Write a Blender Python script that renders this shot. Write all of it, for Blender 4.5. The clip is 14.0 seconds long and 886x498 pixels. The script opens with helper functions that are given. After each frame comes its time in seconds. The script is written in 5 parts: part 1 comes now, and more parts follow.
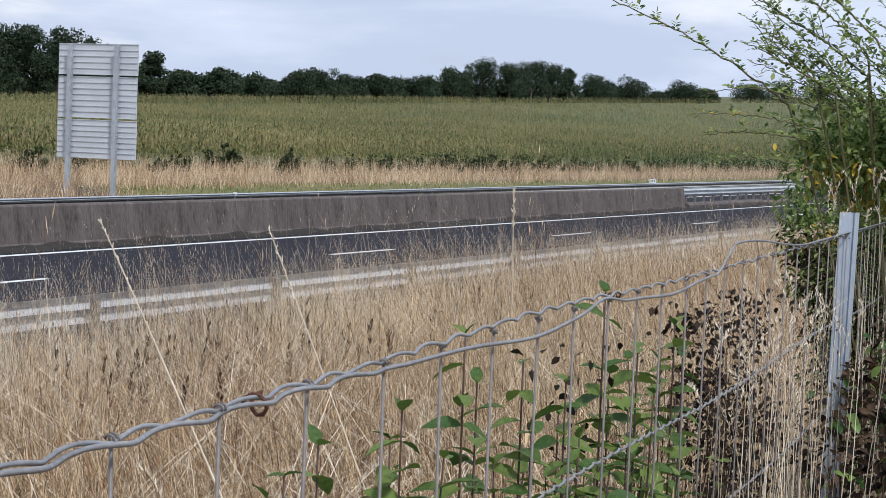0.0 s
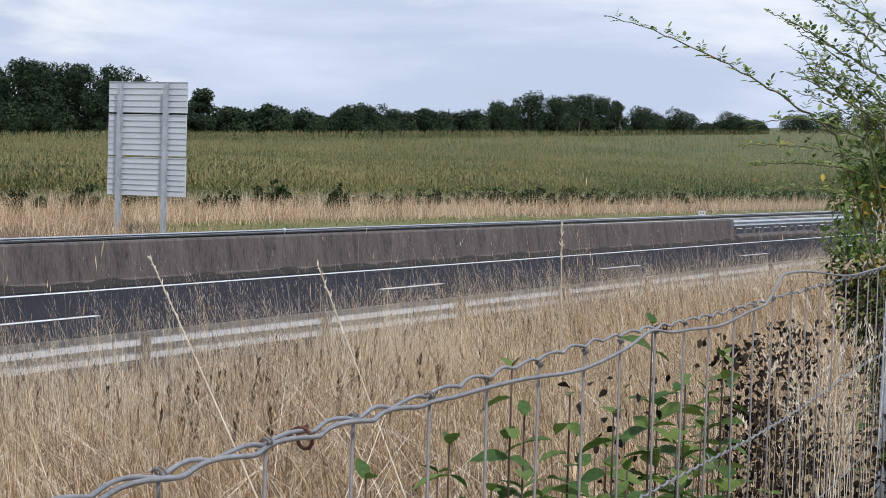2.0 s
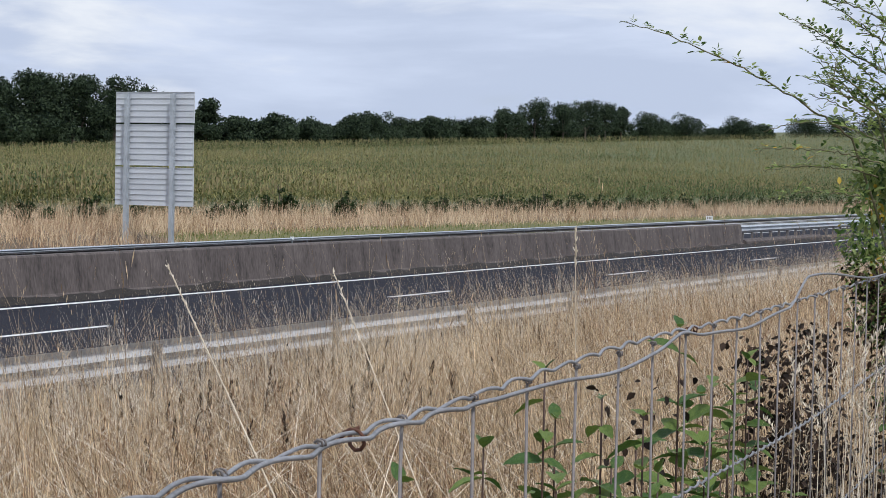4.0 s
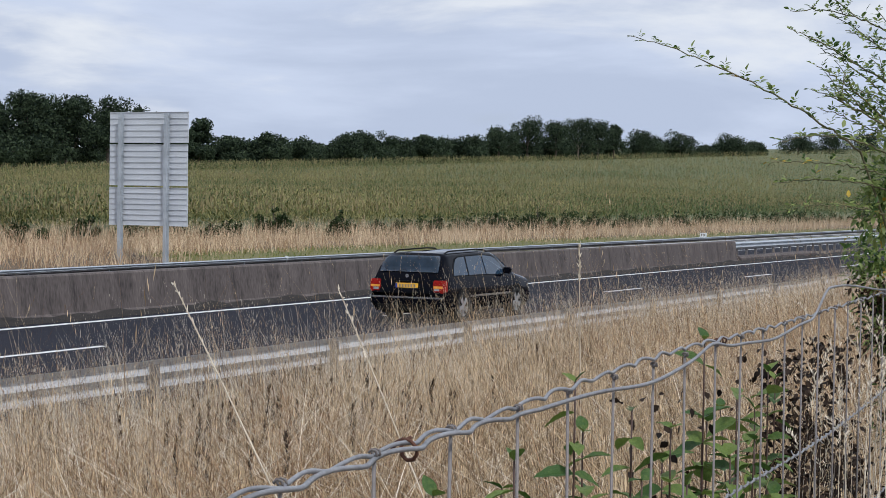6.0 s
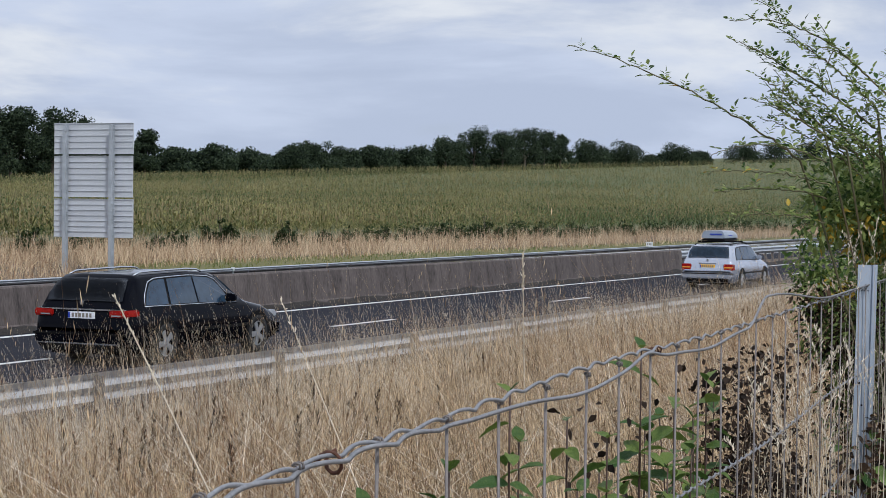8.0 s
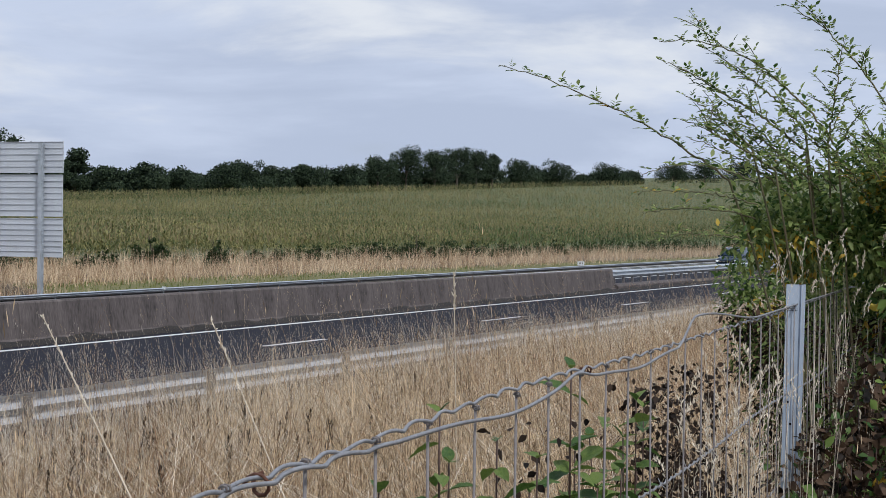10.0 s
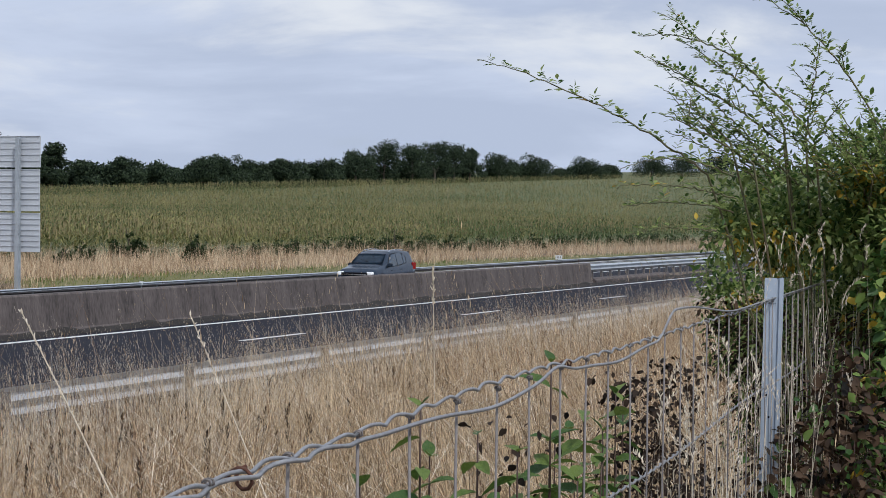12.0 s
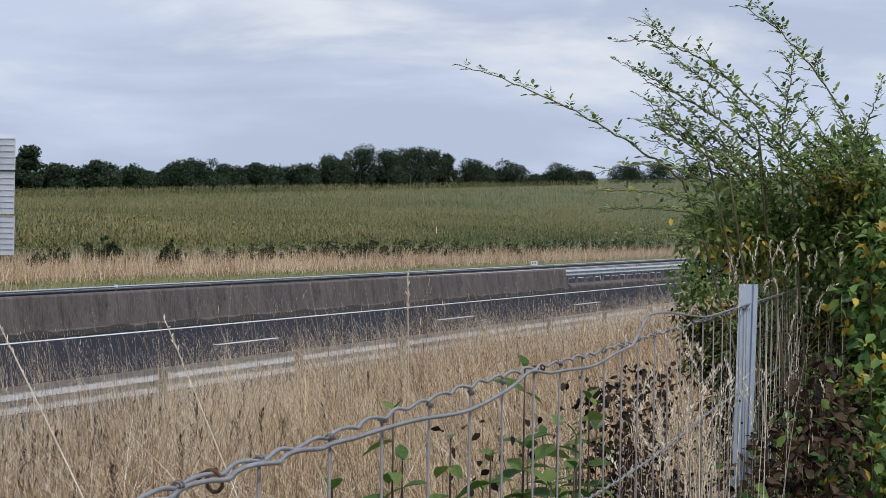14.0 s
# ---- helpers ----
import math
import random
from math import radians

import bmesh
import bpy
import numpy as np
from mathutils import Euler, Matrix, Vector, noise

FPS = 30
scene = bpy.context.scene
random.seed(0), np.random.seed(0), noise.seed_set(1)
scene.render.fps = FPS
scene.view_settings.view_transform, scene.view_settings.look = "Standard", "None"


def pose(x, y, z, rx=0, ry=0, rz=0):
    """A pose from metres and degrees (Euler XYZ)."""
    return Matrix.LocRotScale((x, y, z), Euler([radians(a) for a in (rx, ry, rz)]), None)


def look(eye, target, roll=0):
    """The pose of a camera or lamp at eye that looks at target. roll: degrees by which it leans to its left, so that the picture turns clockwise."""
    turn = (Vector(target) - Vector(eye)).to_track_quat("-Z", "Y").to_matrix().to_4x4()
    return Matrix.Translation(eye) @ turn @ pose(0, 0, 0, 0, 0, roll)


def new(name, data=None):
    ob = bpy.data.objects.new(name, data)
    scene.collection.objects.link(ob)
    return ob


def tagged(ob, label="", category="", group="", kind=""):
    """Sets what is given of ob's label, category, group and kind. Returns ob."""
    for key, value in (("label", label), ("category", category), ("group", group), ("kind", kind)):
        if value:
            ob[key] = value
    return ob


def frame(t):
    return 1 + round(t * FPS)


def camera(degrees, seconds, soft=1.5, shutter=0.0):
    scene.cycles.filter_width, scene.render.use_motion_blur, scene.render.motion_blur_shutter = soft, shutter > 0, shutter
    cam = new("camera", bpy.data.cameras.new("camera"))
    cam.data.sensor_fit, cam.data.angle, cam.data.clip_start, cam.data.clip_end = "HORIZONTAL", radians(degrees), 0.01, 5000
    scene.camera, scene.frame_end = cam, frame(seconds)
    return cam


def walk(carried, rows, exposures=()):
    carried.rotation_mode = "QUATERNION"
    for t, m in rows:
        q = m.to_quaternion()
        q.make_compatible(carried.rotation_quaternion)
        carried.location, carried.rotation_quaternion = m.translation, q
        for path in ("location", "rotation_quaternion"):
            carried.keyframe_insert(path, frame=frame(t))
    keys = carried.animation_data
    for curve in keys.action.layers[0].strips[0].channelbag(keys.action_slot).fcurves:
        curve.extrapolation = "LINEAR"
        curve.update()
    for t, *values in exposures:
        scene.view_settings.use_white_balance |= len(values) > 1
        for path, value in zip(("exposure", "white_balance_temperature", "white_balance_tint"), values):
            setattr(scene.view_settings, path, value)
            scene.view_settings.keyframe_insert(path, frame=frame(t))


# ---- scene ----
cam = camera(26.67, 14.0, soft=0.8)
PATH = [
    (0.0, pose(0.018, -0.056, 2.640, 86.560, -2.290, -65.040)),
    (0.5, pose(0.016, -0.056, 2.640, 87.150, -2.304, -64.927)),
    (1.0, pose(0.011, -0.058, 2.640, 87.442, -2.129, -63.956)),
    (1.5, pose(0.014, -0.060, 2.639, 87.537, -1.976, -63.672)),
    (2.0, pose(0.013, -0.063, 2.640, 87.553, -1.716, -63.560)),
    (2.5, pose(0.013, -0.059, 2.642, 87.559, -1.264, -63.497)),
    (3.0, pose(0.008, -0.059, 2.641, 87.604, -1.091, -63.367)),
    (5.5, pose(-0.044, -0.003, 2.629, 88.285, -1.304, -63.453)),
    (6.0, pose(-0.024, 0.002, 2.627, 88.350, -0.880, -63.578)),
    (6.5, pose(-0.005, 0.004, 2.625, 88.415, -0.945, -63.721)),
    (7.0, pose(-0.002, 0.002, 2.624, 88.502, -0.927, -64.091)),
    (7.5, pose(0.000, 0.000, 2.625, 88.561, -0.738, -64.555)),
    (8.0, pose(-0.006, -0.008, 2.627, 88.685, -0.648, -65.200)),
    (10.5, pose(-0.001, -0.010, 2.628, 89.343, -0.625, -67.530)),
    (11.0, pose(-0.006, -0.011, 2.627, 89.291, -0.541, -67.675)),
    (11.5, pose(-0.003, -0.008, 2.627, 89.189, -0.542, -67.832)),
    (12.0, pose(-0.007, -0.008, 2.628, 89.131, -0.616, -67.957)),
    (12.5, pose(-0.007, -0.007, 2.627, 89.162, -0.606, -68.082)),
    (13.0, pose(-0.006, -0.007, 2.627, 89.243, -0.511, -68.285)),
    (13.5, pose(-0.001, -0.005, 2.626, 89.286, -0.859, -68.512)),
    (14.0, pose(-0.002, -0.008, 2.626, 89.301, -0.935, -68.707)),
]
walk(cam, PATH, [(0.0, 0.10, 6200, 10), (3.0, 0.02, 6200, 10), (5.5, -0.08, 6180, 10), (7.5, -0.17, 6150, 10), (10.5, -0.18, 6150, 10), (14.0, -0.18, 6150, 10)])

# world: broken cloud over a pale blue sky, soft sun
SUN_EL, SUN_AZ = radians(50), radians(218)


def build_world():
    w = bpy.data.worlds.new("sky")
    scene.world = w
    w.use_nodes = True
    nt = w.node_tree
    nt.nodes.clear()
    N = nt.nodes.new
    L = nt.links.new
    out = N("ShaderNodeOutputWorld")
    bg = N("ShaderNodeBackground")
    sky = N("ShaderNodeTexSky")
    sky.sky_type = "NISHITA"
    sky.sun_disc = False
    sky.sun_elevation, sky.sun_rotation = SUN_EL, SUN_AZ
    sky.air_density, sky.dust_density = 1.0, 1.5
    gain = N("ShaderNodeVectorMath")
    gain.operation = "SCALE"
    gain.inputs["Scale"].default_value = 0.10
    L(sky.outputs[0], gain.inputs[0])
    tc = N("ShaderNodeTexCoord")

    def layer(scale, loc, detail, lo, hi, rough=0.5):
        mp = N("ShaderNodeMapping")
        mp.inputs["Scale"].default_value = scale
        mp.inputs["Location"].default_value = loc
        no = N("ShaderNodeTexNoise")
        no.inputs["Scale"].default_value = 1.0
        no.inputs["Detail"].default_value = detail
        no.inputs["Roughness"].default_value = rough
        no.inputs["Distortion"].default_value = 0.3
        mr = N("ShaderNodeMapRange")
        mr.interpolation_type = "SMOOTHSTEP"
        mr.inputs["From Min"].default_value = lo
        mr.inputs["From Max"].default_value = hi
        L(tc.outputs["Generated"], mp.inputs["Vector"])
        L(mp.outputs[0], no.inputs["Vector"])
        L(no.outputs["Fac"], mr.inputs["Value"])
        return mr.outputs[0]

    cover = layer((3, 3, 12), (0.3, 0.7, 0.2), 4, 0.10, 0.34)
    shade = layer((4.5, 4.5, 21), (3.1, 1.7, 0.9), 8, 0.39, 0.61, 0.55)
    bright = layer((6, 6, 22), (7.9, 2.6, 1.25), 8, 0.46, 0.70, 0.55)
    cloud = N("ShaderNodeMixRGB")
    cloud.inputs[1].default_value = (0.71, 0.78, 0.93, 1)
    cloud.inputs[2].default_value = (0.58, 0.65, 0.80, 1)
    L(shade, cloud.inputs[0])
    puff = N("ShaderNodeMixRGB")
    puff.inputs[2].default_value = (0.93, 0.95, 0.98, 1)
    L(bright, puff.inputs[0])
    L(cloud.outputs[0], puff.inputs[1])
    mix = N("ShaderNodeMixRGB")
    L(cover, mix.inputs[0])
    L(gain.outputs[0], mix.inputs[1])
    L(puff.outputs[0], mix.inputs[2])
    L(mix.outputs[0], bg.inputs["Color"])
    bg.inputs["Strength"].default_value = 0.94
    L(bg.outputs[0], out.inputs["Surface"])


build_world()
sun = new("sun", bpy.data.lights.new("sun", "SUN"))
sun.data.energy, sun.data.angle, sun.data.color = 3.0, radians(6), (1.0, 0.975, 0.94)
sun.matrix_world = look((0, 0, 50), (-50 * math.sin(SUN_AZ) / math.tan(SUN_EL), -50 * math.cos(SUN_AZ) / math.tan(SUN_EL), 0))


# ---- materials ----
def material(name, base, rough=0.7, metal=0.0, vary=None, scale=8.0, scale2=60.0, bump=0.0, stretch=(1, 1, 1), spec=0.5, obj_random=0.0, island=0.0, thin=0.0):
    """A principled material; vary: a second colour mixed in by two scales of noise, in metres."""
    m = bpy.data.materials.new(name)
    m.use_nodes = True
    nt = m.node_tree
    N, L = nt.nodes.new, nt.links.new
    b = nt.nodes["Principled BSDF"]
    b.inputs["Roughness"].default_value = rough
    b.inputs["Metallic"].default_value = metal
    b.inputs["Specular IOR Level"].default_value = spec
    b.inputs["Base Color"].default_value = (*base, 1)
    if vary is None:
        return m
    tc = N("ShaderNodeTexCoord")
    mp = N("ShaderNodeMapping")
    mp.inputs["Scale"].default_value = stretch
    L(tc.outputs["Object"], mp.inputs["Vector"])
    n1, n2 = N("ShaderNodeTexNoise"), N("ShaderNodeTexNoise")
    n1.inputs["Scale"].default_value, n2.inputs["Scale"].default_value = scale, scale2
    n1.inputs["Detail"].default_value, n2.inputs["Detail"].default_value = 5, 4
    L(mp.outputs[0], n1.inputs["Vector"])
    L(mp.outputs[0], n2.inputs["Vector"])
    add = N("ShaderNodeMath")
    add.operation = "MULTIPLY_ADD"
    add.inputs[1].default_value = 0.55
    L(n1.outputs["Fac"], add.inputs[0])
    half = N("ShaderNodeMath")
    half.operation = "MULTIPLY"
    half.inputs[1].default_value = 0.45
    L(n2.outputs["Fac"], half.inputs[0])
    L(half.outputs[0], add.inputs[2])
    value = add.outputs[0]
    if island or obj_random:
        src = N("ShaderNodeNewGeometry").outputs["Random Per Island"] if island else N("ShaderNodeObjectInfo").outputs["Random"]
        a2 = N("ShaderNodeMath")
        a2.operation = "MULTIPLY_ADD"
        a2.inputs[1].default_value = island or obj_random
        L(src, a2.inputs[0])
        sub = N("ShaderNodeMath")
        sub.operation = "SUBTRACT"
        sub.inputs[1].default_value = (island or obj_random) / 2
        L(value, sub.inputs[0])
        L(sub.outputs[0], a2.inputs[2])
        value = a2.outputs[0]
    mr = N("ShaderNodeMapRange")
    mr.inputs["From Min"].default_value, mr.inputs["From Max"].default_value = 0.32, 0.68
    L(value, mr.inputs["Value"])
    mix = N("ShaderNodeMixRGB")
    mix.inputs[1].default_value, mix.inputs[2].default_value = (*base, 1), (*vary, 1)
    L(mr.outputs[0], mix.inputs[0])
    L(mix.outputs[0], b.inputs["Base Color"])
    if thin:
        tr = N("ShaderNodeBsdfTranslucent")
        L(mix.outputs[0], tr.inputs["Color"])
        ms = N("ShaderNodeMixShader")
        ms.inputs[0].default_value = thin
        L(b.outputs[0], ms.inputs[1])
        L(tr.outputs[0], ms.inputs[2])
        L(ms.outputs[0], nt.nodes["Material Output"].inputs["Surface"])
    if bump:
        bp = N("ShaderNodeBump")
        bp.inputs["Strength"].default_value = bump
        bp.inputs["Distance"].default_value = 0.02
        L(n2.outputs["Fac"], bp.inputs["Height"])
        L(bp.outputs[0], b.inputs["Normal"])
    return m


M = {}
M["soil"] = material("dry_soil", (0.07, 0.05, 0.032), 0.95, vary=(0.17, 0.13, 0.085), scale=0.6, scale2=14, bump=0.6)
M["asphalt"] = material("asphalt", (0.011, 0.0115, 0.017), 0.9, vary=(0.023, 0.024, 0.033), scale=0.7, scale2=90, bump=0.3, stretch=(0.15, 1.6, 1), spec=0.16)
M["line"] = material("road_paint", (0.78, 0.78, 0.76), 0.6, vary=(0.62, 0.62, 0.60), scale=3, scale2=40)
M["concrete"] = material("barrier_concrete", (0.028, 0.022, 0.021), 0.9, vary=(0.155, 0.128, 0.118), scale=1.6, scale2=12, bump=0.3, stretch=(2.2, 1, 0.5))
# dirt colour made near-black to hold the barrier foot's shade as well
M["dirt"] = material("gutter_dirt_shade", (0.007, 0.006, 0.005), 0.95, vary=(0.035, 0.028, 0.023), scale=3, scale2=22, bump=0.8)
M["steel"] = material("galvanised_steel", (0.36, 0.39, 0.42), 0.5, 0.5, vary=(0.55, 0.58, 0.61), scale=3, scale2=45, bump=0.05)
M["dusty_steel"] = material("dusty_steel", (0.36, 0.37, 0.39), 0.7, 0.15, vary=(0.54, 0.54, 0.55), scale=1.5, scale2=20, spec=0.2)
M["sign_back"] = material("sign_back_aluminium", (0.50, 0.52, 0.55), 0.5, 0.2, vary=(0.62, 0.64, 0.67), scale=1.2, scale2=25)
M["wire"] = material("weathered_wire", (0.20, 0.20, 0.205), 0.5, 0.5, vary=(0.36, 0.36, 0.37), scale=20, scale2=160, bump=0.1)
# dull wires and posts; also the far rail's painted shade strip
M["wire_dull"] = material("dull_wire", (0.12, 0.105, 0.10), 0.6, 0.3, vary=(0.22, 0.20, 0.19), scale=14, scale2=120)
M["turf"] = material("verge_turf", (0.07, 0.085, 0.025), 0.95, vary=(0.20, 0.17, 0.07), scale=0.25, scale2=6, bump=0.4)
M["straw"] = material("dry_straw", (0.15, 0.095, 0.05), 0.8, vary=(0.76, 0.575, 0.36), scale=0.7, scale2=5, island=0.7, spec=0.25, thin=0.12)
M["leafstraw"] = material("dry_grass_leaf", (0.12, 0.08, 0.045), 0.85, vary=(0.56, 0.40, 0.23), scale=0.7, scale2=5, island=0.7, spec=0.2, thin=0.12)
M["rustgrass"] = material("rusty_dry_grass", (0.13, 0.06, 0.03), 0.85, vary=(0.44, 0.27, 0.15), scale=0.7, scale2=5, island=0.6, spec=0.2)
# thatch colour darkened to stand for shade low in the grass
M["thatch"] = material("shaded_thatch", (0.03, 0.02, 0.012), 0.95, vary=(0.15, 0.10, 0.06), scale=0.9, scale2=7, island=0.4, spec=0.1)
M["bleached"] = material("bleached_grass", (0.52, 0.44, 0.33), 0.8, vary=(0.84, 0.75, 0.61), scale=3, scale2=20, island=0.4, spec=0.2, thin=0.2)
M["dock"] = material("dead_dock", (0.008, 0.006, 0.005), 0.9, vary=(0.045, 0.029, 0.020), scale=4, scale2=25, island=0.4, spec=0.2)
M["farstraw"] = material("verge_hay", (0.34, 0.21, 0.12), 0.85, vary=(0.84, 0.67, 0.46), scale=0.35, scale2=1.6, stretch=(1, 1, 0.4), island=0.5, spec=0.2, thin=0.2)
M["grass"] = material("verge_grass", (0.075, 0.12, 0.022), 0.8, vary=(0.27, 0.27, 0.09), scale=0.15, scale2=5, island=0.4, spec=0.25, thin=0.3)
M["maize"] = material("maize_leaf", (0.04, 0.075, 0.022), 0.65, vary=(0.29, 0.26, 0.10), scale=0.09, scale2=0.25, stretch=(0.30, 1.3, 1), island=0.30, spec=0.3, thin=0.3)
M["maizegreen"] = material("lush_maize_leaf", (0.028, 0.058, 0.018), 0.65, vary=(0.12, 0.16, 0.05), scale=0.05, scale2=0.6, island=0.35, spec=0.3, thin=0.3)
M["tassel"] = material("maize_tassel", (0.12, 0.115, 0.055), 0.8, vary=(0.34, 0.27, 0.15), scale=0.06, scale2=0.25, stretch=(0.30, 1.3, 1), island=0.4, spec=0.2)
M["treeleaf"] = material("tree_foliage", (0.009, 0.019, 0.011), 0.75, vary=(0.06, 0.085, 0.045), scale=0.10, scale2=0.9, island=0.5, spec=0.2, thin=0.3)
M["bark"] = material("bark", (0.05, 0.04, 0.03), 0.9, vary=(0.11, 0.09, 0.07), scale=2, scale2=20, bump=0.4)
M["shrubleaf"] = material("shrub_foliage", (0.014, 0.028, 0.009), 0.7, vary=(0.05, 0.075, 0.024), scale=0.6, scale2=5, island=0.45, spec=0.25, thin=0.3)
M["roseleaf"] = material("rose_leaf", (0.05, 0.105, 0.022), 0.5, vary=(0.30, 0.37, 0.12), scale=1.6, scale2=9, island=0.8, spec=0.4, thin=0.5)
M["yellowleaf"] = material("yellowing_leaf", (0.36, 0.22, 0.02), 0.6, vary=(0.55, 0.40, 0.05), scale=4, scale2=20, island=0.4, thin=0.3)
# withered leaves; also the shade painted into the low rose leaves
M["brownleaf"] = material("browned_shade_leaf", (0.010, 0.008, 0.006), 0.75, vary=(0.085, 0.05, 0.028), scale=6, scale2=30, island=0.5, spec=0.3, thin=0.2)
M["bramleaf"] = material("broad_green_leaf", (0.035, 0.085, 0.018), 0.5, vary=(0.17, 0.25, 0.06), scale=6, scale2=30, island=0.6, spec=0.35, thin=0.3)
M["rosestem"] = material("rose_stem", (0.07, 0.09, 0.035), 0.65, vary=(0.15, 0.11, 0.06), scale=6, scale2=40)
M["youngleaf"] = material("young_leaf", (0.045, 0.10, 0.02), 0.5, vary=(0.15, 0.21, 0.045), scale=5, scale2=30, bump=0.25, obj_random=0.5, spec=0.35, thin=0.3)
M["youngstem"] = material("dark_red_stem", (0.035, 0.02, 0.015), 0.6, vary=(0.09, 0.045, 0.03), scale=9, scale2=50)
M["rust"] = material("rusty_ring", (0.05, 0.022, 0.014), 0.85, 0.1, vary=(0.12, 0.05, 0.03), scale=40, scale2=200)
M["postzinc"] = material("dull_zinc_post", (0.27, 0.32, 0.39), 0.55, 0.3, vary=(0.42, 0.48, 0.56), scale=6, scale2=50, bump=0.06, stretch=(1, 1, 0.4))
M["black_paint"] = material("black_car_paint", (0.002, 0.0025, 0.005), 0.06, 0.0, vary=(0.003, 0.0035, 0.006), scale=2, scale2=30, spec=0.07)
M["silver_paint"] = material("silver_car_paint", (0.52, 0.55, 0.62), 0.2, 0.65, vary=(0.58, 0.61, 0.68), scale=2, scale2=60)
M["blue_paint"] = material("blue_grey_car_paint", (0.025, 0.04, 0.062), 0.2, 0.4, vary=(0.035, 0.052, 0.08), scale=2, scale2=60)
# blue in the glass colour stands in for reflected sky
M["glass"] = material("sky_sheen_car_glass", (0.012, 0.026, 0.045), 0.03, 0.0, vary=(0.03, 0.06, 0.10), scale=1.5, scale2=6, spec=0.75)
M["privacy"] = material("privacy_glass", (0.003, 0.004, 0.006), 0.04, 0.0, vary=(0.008, 0.010, 0.014), scale=1.5, scale2=6, spec=0.22)
M["tyre"] = material("tyre_rubber", (0.012, 0.012, 0.012), 0.85, vary=(0.025, 0.024, 0.022), scale=8, scale2=60)
M["rim"] = material("alloy_rim", (0.45, 0.46, 0.47), 0.35, 0.8, vary=(0.55, 0.56, 0.57), scale=8, scale2=60)
M["trim"] = material("black_plastic_trim", (0.003, 0.003, 0.0035), 0.6, vary=(0.006, 0.006, 0.0065), scale=8, scale2=60, spec=0.1)
M["chrome"] = material("chrome_trim", (0.72, 0.73, 0.74), 0.15, 1.0, vary=(0.8, 0.81, 0.82), scale=8, scale2=60)
M["tail"] = material("red_tail_lens", (0.20, 0.005, 0.004), 0.15, vary=(0.42, 0.012, 0.008), scale=12, scale2=60)
M["amber"] = material("amber_lens", (0.85, 0.28, 0.03), 0.25, vary=(0.95, 0.42, 0.06), scale=12, scale2=60)
M["plate_yellow"] = material("yellow_plate", (0.80, 0.42, 0.02), 0.4, vary=(0.86, 0.48, 0.04), scale=12, scale2=60)
M["plate_white"] = material("white_plate", (0.72, 0.73, 0.78), 0.4, vary=(0.80, 0.80, 0.83), scale=12, scale2=60)
M["plate_ink"] = material("plate_ink", (0.20, 0.18, 0.15), 0.5)
M["plate_blue"] = material("plate_blue_band", (0.01, 0.04, 0.35), 0.4)
M["box_shell"] = material("roof_box_shell", (0.27, 0.31, 0.37), 0.35, 0.1, vary=(0.34, 0.38, 0.44), scale=3, scale2=50)
M["white"] = material("white_plastic", (0.75, 0.76, 0.76), 0.5, vary=(0.66, 0.67, 0.67), scale=10, scale2=60)
M["headlight"] = material("headlight_lens", (0.7, 0.72, 0.75), 0.1, vary=(0.8, 0.82, 0.85), scale=10, scale2=60)
lit = M["headlight"].node_tree.nodes["Principled BSDF"]
lit.inputs["Emission Color"].default_value, lit.inputs["Emission Strength"].default_value = (1, 0.97, 0.9, 1), 0.25
M["lens"] = material("clear_lens", (0.25, 0.27, 0.29), 0.12, vary=(0.4, 0.42, 0.44), scale=10, scale2=60)
M["field"] = material("field_floor", (0.07, 0.085, 0.03), 0.95, vary=(0.12, 0.125, 0.05), scale=0.06, scale2=1.5, bump=0.5)


# ---- geometry helpers ----
def part(name, bm, mat, parent=None, label="", smooth=False):
    me = bpy.data.meshes.new(name)
    bm.to_mesh(me)
    bm.free()
    if smooth:
        for p in me.polygons:
            p.use_smooth = True
    me.materials.append(M[mat] if isinstance(mat, str) else mat)
    ob = new(name, me)
    if parent is not None:
        ob.parent = parent
    if label:
        tagged(ob, label)
    return ob


def box(bm, x0, x1, y0, y1, z0, z1):
    c = [bm.verts.new((x, y, z)) for z in (z0, z1) for y in (y0, y1) for x in (x0, x1)]
    for q in ((0, 2, 3, 1), (4, 5, 7, 6), (0, 1, 5, 4), (2, 6, 7, 3), (0, 4, 6, 2), (1, 3, 7, 5)):
        bm.faces.new([c[i] for i in q])
    return c


def prism_x(bm, profile, x0, x1, steps=1, close=True):
    """A (y, z) outline drawn out along x."""
    rings = []
    for i in range(steps + 1):
        x = x0 + (x1 - x0) * i / steps
        rings.append([bm.verts.new((x, y, z)) for y, z in profile])
    n = len(profile)
    for a, b in zip(rings, rings[1:]):
        for k in range(n if close else n - 1):
            bm.faces.new((a[k], b[k], b[(k + 1) % n], a[(k + 1) % n]))
    if close:
        bm.faces.new(rings[0])
        bm.faces.new(rings[-1][::-1])
    bmesh.ops.recalc_face_normals(bm, faces=bm.faces)


def prism_z(bm, outline, z0, z1):
    """An (x, y) outline drawn up from z0 to z1."""
    a = [bm.verts.new((x, y, z0)) for x, y in outline]
    b = [bm.verts.new((x, y, z1)) for x, y in outline]
    n = len(outline)
    for k in range(n):
        bm.faces.new((a[k], a[(k + 1) % n], b[(k + 1) % n], b[k]))
    bm.faces.new(a[::-1])
    bm.faces.new(b)
    bmesh.ops.recalc_face_normals(bm, faces=bm.faces)


